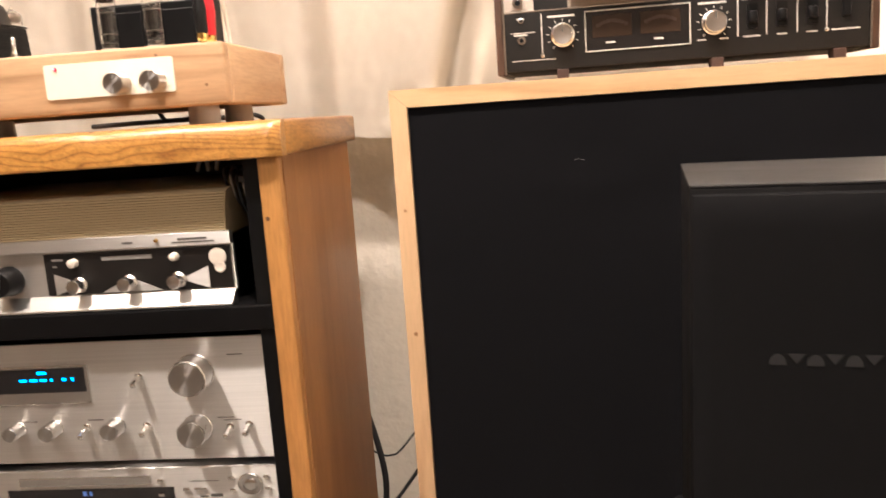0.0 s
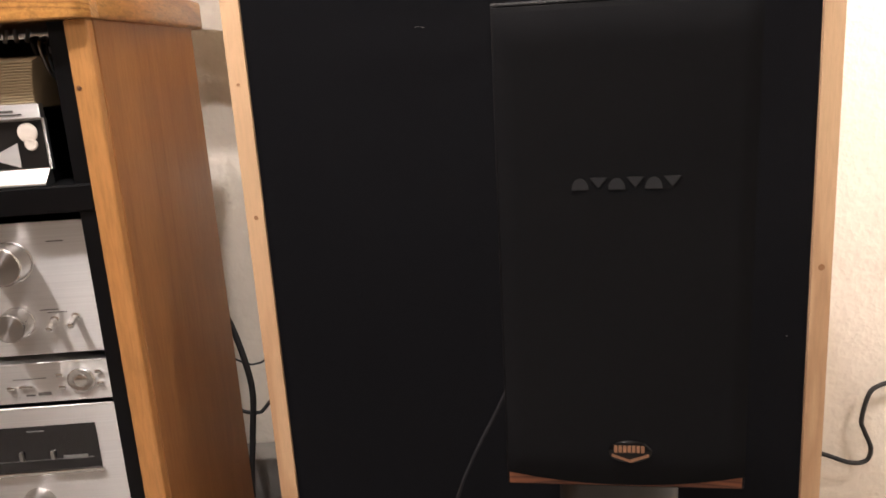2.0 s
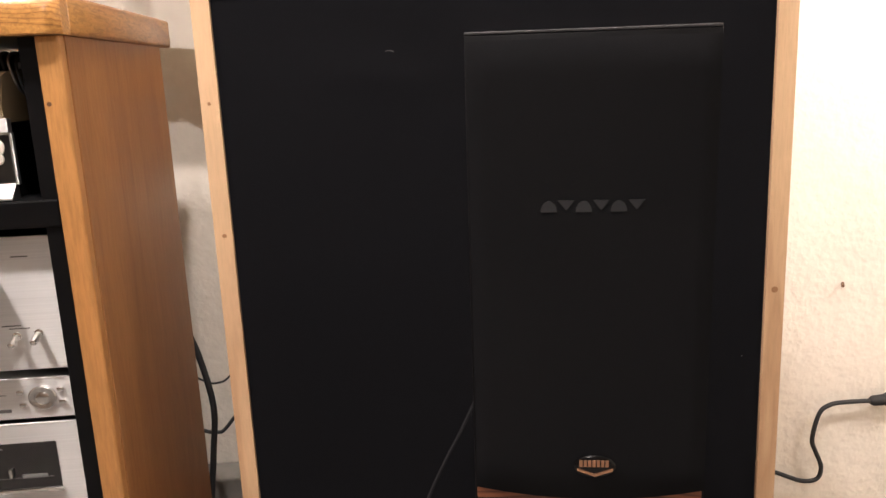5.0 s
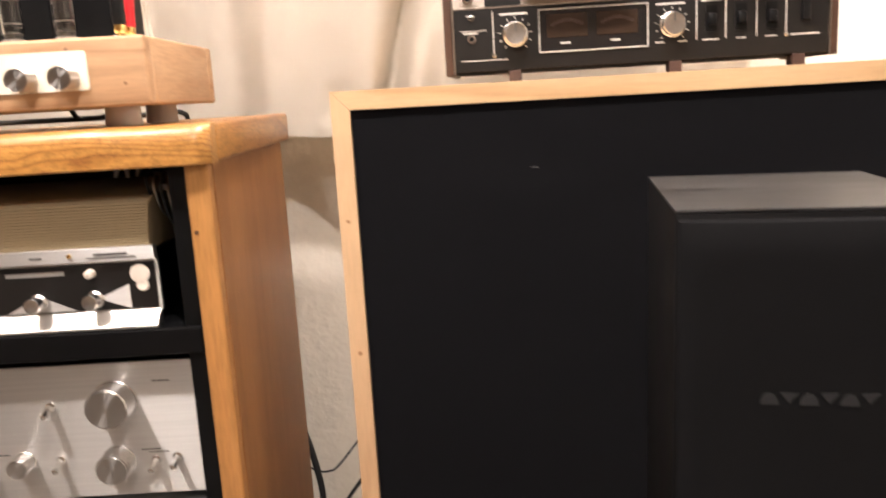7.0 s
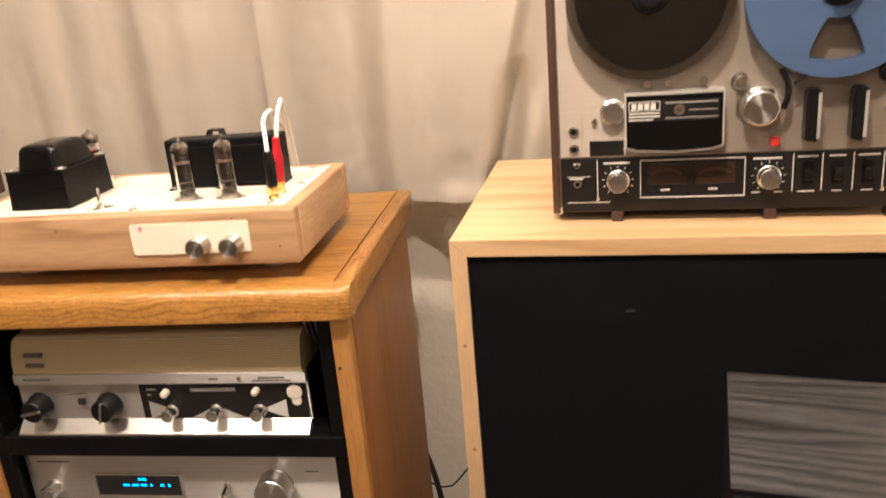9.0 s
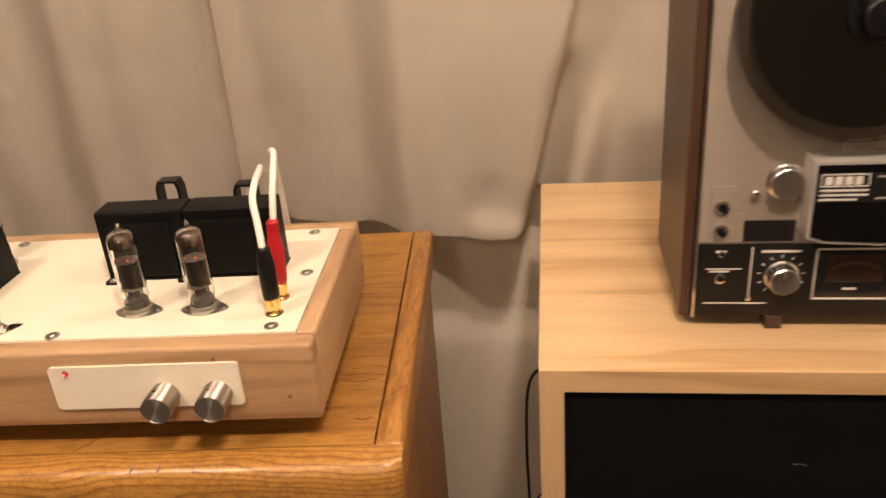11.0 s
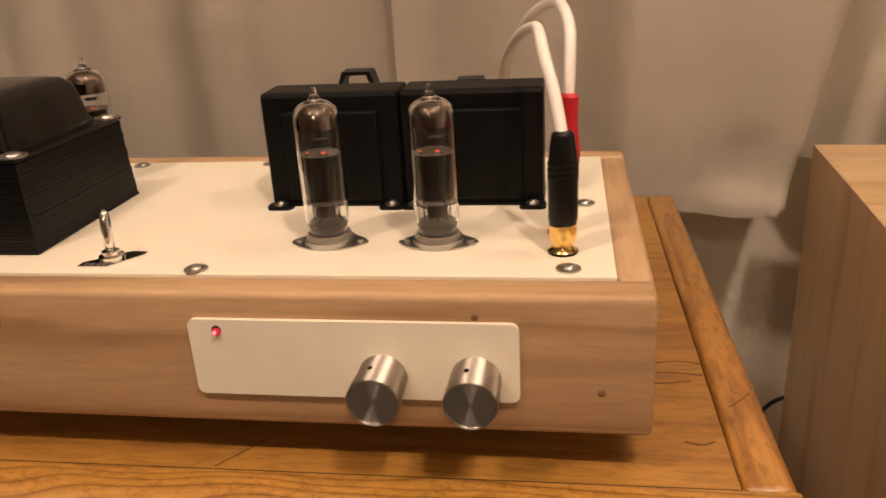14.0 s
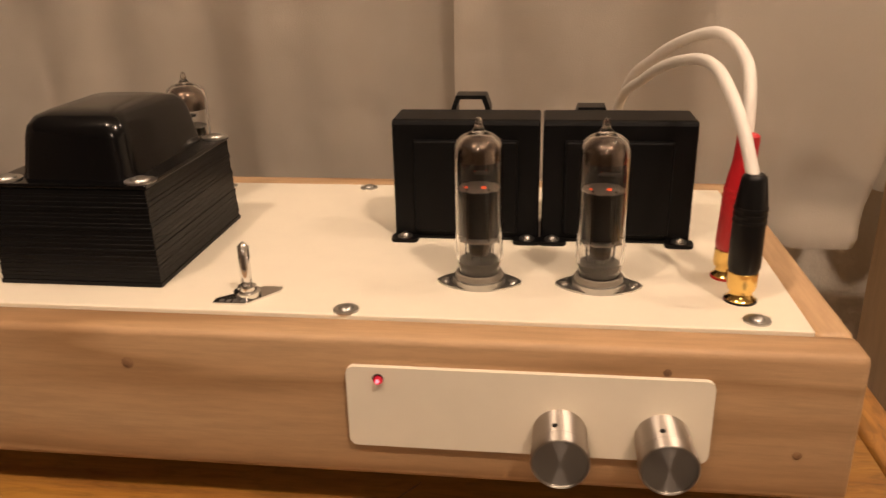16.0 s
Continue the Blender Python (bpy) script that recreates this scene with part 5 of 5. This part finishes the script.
part("terminal_block", box(-0.2885, -0.2751, 0.893, 0.903, 0.856, 0.882, 0.001), plain("brown_grey_block", (0.06, 0.05, 0.045), 0.5), rack, "dark terminal block")

# ---- integrated amplifier ----
PX0, PX1, PY, P0, P1 = -0.6965, -0.2775, 0.846, 0.6095, 0.7550
pio = thing("integrated_amplifier", pose(0.0055, 0.007, 0.0272) @ Matrix.Diagonal((1, 1, 0.962, 1)), "silver integrated amplifier with cyan level display", "amplifier")
part("body", box(PX0 + 0.01, PX1 - 0.01, PY + 0.004, 1.12, P0 + 0.002, P1 - 0.004), BLACK_SATIN, pio)
part("faceplate", box(PX0, PX1, PY, PY + 0.004, P0, P1, 0.0008), ALU, pio, "brushed aluminium faceplate")
win = part("display_bezel", box(-0.6060, -0.4860, PY - 0.0022, PY + 0.0004, 0.6825, 0.7290, 0.0010), ALU_TURNED, pio)
part("display", box(-0.6020, -0.4900, PY - 0.0026, PY - 0.0018, 0.6970, 0.7260), DISPLAY, win, "dark display window")
bars([(-0.5666 + 0.0121 * i, -0.5666 + 0.0121 * i + w, 0.7110, 0.7138) for i, w in enumerate((0.0085, 0.0090, 0.0080, 0.0030))] + [(-0.5165, -0.5115, 0.7110, 0.7140), (-0.5060, -0.5030, 0.7105, 0.7142), (-0.545, -0.534, 0.7195, 0.7225)], PY - 0.0026, CYAN, win, "display_segments", 0.0003)
def alu_knob(x, z, r, l, label):
    k = part("knob", dial(x, PY, z, [(r * 1.04, 0), (r * 1.04, 0.0015), (r, 0.002), (r * 0.97, l - 0.0012), (r * 0.93, l), (r * 0.9, l - 0.0002)], 40), ALU_TURNED, pio, label, 30)
    kf = part("knob_face", dial(0, 0, 0, [(r * 0.905, 0), (r * 0.89, 0.0004), (0.0, 0.0007)], 40), ALU_FACE, k, "", 30)
    kf.location = (x, PY - l + 0.0001, z)
    part("pointer", box(x - 0.0006, x + 0.0006, PY - l - 0.0003, PY - l + 0.001, z + r * 0.55, z + r * 0.85), DARK_INK, k)
alu_knob(-0.3645, 0.7140, 0.0215, 0.024, "large aluminium volume knob")
alu_knob(-0.3685, 0.6475, 0.0165, 0.022, "aluminium balance knob")
for x, r in ((-0.5775, 0.0085), (-0.5350, 0.0095), (-0.4620, 0.0105)):
    alu_knob(x, 0.6530, r, 0.020, "small aluminium tone knob")
alu_knob(-0.6640, 0.7065, 0.0105, 0.020, "small aluminium power knob")
def toggle(x, z, down=1):
    t = part("toggle", dial(x, PY, z, [(0.0045, 0), (0.0045, 0.002), (0.003, 0.0026)], 16), CHROME, pio, "chrome toggle lever", 40)
    part("lever", rod((x, PY - 0.001, z), (x - 0.0015, PY - 0.016, z - 0.007 * down), 0.0036, 12, 0.0015), CHROME, t, "", 40)
for x, z in ((-0.4285, 0.7120), (-0.4260, 0.6525), (-0.4970, 0.6525), (-0.3310, 0.6480), (-0.3092, 0.6500)):
    toggle(x, z)
bars([(-0.6800, -0.6350, 0.7445, 0.7465), (-0.345, -0.326, 0.6585, 0.6598), (-0.338, -0.318, 0.6555, 0.6565), (-0.326, -0.309, 0.7330, 0.7342), (-0.620, -0.606, 0.6605, 0.6618), (-0.571, -0.555, 0.6605, 0.6618), (-0.495, -0.477, 0.6605, 0.6618), (-0.690, -0.640, 0.6880, 0.6892)], PY, DARK_INK, pio, "lettering", 0.0003)

# ---- disc player ----
dvd = thing("disc_player", pose(0.0085, 0.007, 0.0650) @ Matrix.Diagonal((1, 1, 0.9, 1)), "slim silver disc player with ring button", "disc player")
part("body", box(PX0 + 0.006, PX1 - 0.008, PY + 0.004, 1.10, 0.5510, 0.5985), ALU, dvd)
part("faceplate", box(PX0, PX1 - 0.0055, PY - 0.001, PY + 0.004, 0.5500, 0.5995, 0.0016), ALU, dvd, "silver faceplate")
part("tray_door", box(-0.5900, -0.4330, PY - 0.0035, PY - 0.0005, 0.5785, 0.5900, 0.001), ALU_TURNED, dvd)
part("display", box(-0.6060, -0.4080, PY - 0.002, PY - 0.0005, 0.5530, 0.5735), DISPLAY, dvd, "dark display strip")
bars([(-0.516, -0.511, 0.5645, 0.5705), (-0.508, -0.505, 0.5645, 0.5705)], PY - 0.002, plain("dim_blue_digits", (0.10, 0.2, 0.6), 0.4), dvd, "display_segments", 0.0003)
ring = part("ring_button", dial(-0.3185, PY - 0.001, 0.5755, [(0.0145, 0), (0.0145, 0.0018), (0.0130, 0.0028), (0.0085, 0.0022), (0.0080, 0.0014)], 36), ALU_TURNED, dvd, "round ring button", 35)
part("button", dial(-0.3185, PY - 0.001, 0.5755, [(0.0065, 0), (0.0065, 0.0030), (0.005, 0.0036)], 24), CHROME, ring, "", 40)
for x, z in ((-0.3400, 0.5835), (-0.3390, 0.5680), (-0.2995, 0.5850), (-0.2990, 0.5695), (-0.3930, 0.5705), (-0.4225, 0.5830), (-0.4225, 0.5640)):
    part("button", box(x - 0.0035, x + 0.0035, PY - 0.0040, PY - 0.0005, z - 0.0022, z + 0.0022, 0.0008), CHROME, dvd, "", 40)
part("button", box(-0.3840, -0.3690, PY - 0.0035, PY - 0.0005, 0.5695, 0.5725, 0.0008), CHROME, dvd, "", 40)
bars([(-0.366, -0.352, 0.5590, 0.5632), (-0.379, -0.369, 0.5590, 0.5610), (-0.390, -0.355, 0.5800, 0.5808)], PY - 0.001, DARK_INK, dvd, "lettering", 0.0003)

# ---- tuner ----
tun = thing("tuner", pose(0.0085, 0.007, 0.0095), "silver tuner with dark dial window and yellow pointer", "tuner")
part("body", box(PX0 + 0.006, PX1 - 0.008, PY + 0.004, 1.10, 0.4020, 0.5440), BLACK_SATIN, tun)
part("faceplate", box(PX0, PX1 - 0.0070, PY - 0.001, PY + 0.004, 0.4000, 0.5455, 0.0016), ALU, tun, "brushed aluminium faceplate")
dialw = part("dial_window", box(-0.6600, -0.3130, PY - 0.002, PY - 0.0005, 0.4720, 0.5240, 0.0006), DISPLAY, tun, "dark tuning dial")
part("bezel", box(-0.6620, -0.3105, PY - 0.0045, PY - 0.0005, 0.4680, 0.4718, 0.0008), CHROME, tun)
bars([(-0.4395, -0.4375, 0.5070, 0.5150)], PY - 0.002, YELLOW, dialw, "pointer", 0.0004)
for i in range(9):
    x = -0.6300 + 0.0335 * i
    part("slider", box(x - 0.0018, x + 0.0018, PY - 0.006, PY - 0.0018, 0.4860, 0.4960, 0.0008), STEEL, dialw)
bars([(-0.640, -0.320, 0.4845, 0.4849), (-0.352, -0.326, 0.4840, 0.4885), (-0.386, -0.368, 0.5180, 0.5192), (-0.60, -0.58, 0.5180, 0.5192)], PY - 0.002, plain("dial_print", (0.18, 0.18, 0.18), 0.5), dialw, "lettering", 0.0003)
for x, r in ((-0.3870, 0.0175), (-0.5870, 0.0175)):
    part("knob", dial(x, PY - 0.001, 0.4335, [(r * 1.04, 0), (r, 0.002), (r * 0.97, 0.020), (r * 0.9, 0.0212), (r * 0.3, 0.021)], 36), ALU_TURNED, tun, "aluminium tuning knob", 30)
part("filler_panel", box(PX0, PX1 - 0.0070, RY + 0.012, RY + 0.016, FLOOR + 0.062, 0.392), BLACK_SATIN, rack, "black lower panel")

# ---- leads in the gap and at the right ----
gap = thing("mains_lead", pose(0, 0, 0), "black flat mains lead hanging behind the cabinet", "cable")
part("cord", tube([(-0.290, 1.20, 0.62), (-0.268, 1.235, 0.54), (-0.2545, 1.25, 0.50), (-0.2395, 1.25, 0.435), (-0.2345, 1.25, 0.378), (-0.2440, 1.25, 0.302), (-0.255, 1.24, 0.18), (-0.25, 1.23, FLOOR + 0.006)], 0.0050), RUBBER, gap, "", 80)
wires = thing("thin_lead", pose(0, 0, 0), "thin dark leads drooping against the wall", "cable")
part("cord", tube([(-0.27, 1.25, 0.452), (-0.2397, 1.25, 0.434), (-0.222, 1.252, 0.431), (-0.205, 1.255, 0.440), (-0.16, 1.27, 0.49), (-0.10, 1.28, 0.56)], 0.0016), RUBBER, wires, "", 80)
part("cord", tube([(-0.27, 1.25, 0.362), (-0.2496, 1.25, 0.351), (-0.232, 1.252, 0.347), (-0.2188, 1.255, 0.353), (-0.18, 1.265, 0.40), (-0.10, 1.28, 0.50)], 0.0030), RUBBER, wires, "", 80)
part("cord", tube([(-0.075, 1.31, 0.735), (-0.105, 1.315, 0.735), (-0.125, 1.32, 0.70), (-0.13, 1.32, 0.60), (-0.128, 1.32, 0.45), (-0.125, 1.32, FLOOR + 0.003)], 0.0022), RUBBER, wires, "", 80)
al = thing("amplifier_lead", pose(0, 0, 0), "black leads lying on the cabinet top behind the amplifier", "cable")
part("cord", tube([(-0.402, 1.070, 1.034), (-0.403, 1.080, 1.024), (-0.408, 1.085, 1.002), (-0.425, 1.082, 0.9905), (-0.450, 1.085, 0.9895), (-0.52, 1.11, 0.9895), (-0.60, 1.16, 0.9895)], 0.0034), RUBBER, al, "", 80)
part("cord", tube([(-0.395, 1.070, 1.030), (-0.394, 1.082, 1.015), (-0.400, 1.090, 0.9905), (-0.42, 1.11, 0.9895), (-0.40, 1.18, 0.9895), (-0.38, 1.24, 0.9895), (-0.378, 1.256, 0.96), (-0.378, 1.258, 0.80)], 0.0034), RUBBER, al, "", 80)
part("cord", tube([(-0.560, 1.070, 1.026), (-0.530, 1.078, 1.019), (-0.490, 1.084, 1.016), (-0.470, 1.086, 1.008), (-0.457, 1.082, 0.9905), (-0.44, 1.09, 0.9895), (-0.43, 1.13, 0.9895)], 0.0030), RUBBER, al, "", 80)
pc = thing("power_cord", pose(0, 0, 0), "black power cord with moulded plug by the wall", "cable")
part("cord", tube([(0.54, 1.36, 0.19), (0.66, 1.42, 0.135), (0.753, 1.436, 0.102), (0.795, 1.436, 0.090), (0.850, 1.436, 0.067), (0.882, 1.436, 0.069), (0.889, 1.436, 0.095), (0.875, 1.436, 0.130), (0.867, 1.436, 0.157), (0.8786, 1.436, 0.2097), (0.900, 1.436, 0.226), (0.9285, 1.436, 0.2291), (0.985, 1.436, 0.228)], 0.0044), RUBBER, pc, "", 80)
part("plug_body", lathe([(0.006, 0), (0.010, 0.006), (0.011, 0.03), (0.014, 0.036), (0.014, 0.06), (0.010, 0.064)], pose(0.980, 1.436, 0.228, 0, 90, 0), 16), RUBBER, pc, "", 40)
nail = thing("wall_nail", pose(0, 0, 0), "small rusty nail in the plaster wall", "nail")
part("shank", rod((0.928, 1.470, 0.464), (0.911, 1.440, 0.465), 0.003, 8), plain("rust", (0.12, 0.06, 0.03), 0.7), nail)


# ---- record player on the far end of the cabinet top ----
tt = thing("record_player", pose(-0.850, 0.800, 0.985), "brown record player with a clear dust cover", "record player")
part("plinth", box(-0.34, 0, 0, 0.35, 0.045, 0.120, 0.003), WALNUT, tt)
for x, y in ((-0.30, 0.05), (-0.04, 0.05), (-0.30, 0.30), (-0.04, 0.30)):
    part("foot", lathe([(0.020, 0), (0.022, 0.004), (0.018, 0.045)], pose(x, y, 0), 20), RUBBER, tt, "", 40)
cov = bmesh.new()
for a in ((-0.338, -0.002, 0.002, 0.005), (-0.338, -0.002, 0.345, 0.348), (-0.338, -0.335, 0.005, 0.345), (-0.005, -0.002, 0.005, 0.345)):
    box(a[0], a[1], a[2], a[3], 0.121, 0.205, bm=cov)
box(-0.338, -0.002, 0.002, 0.348, 0.2055, 0.2085, bm=cov)
part("dust_cover", cov, ACRYLIC, tt, "clear acrylic dust cover").visible_shadow = False
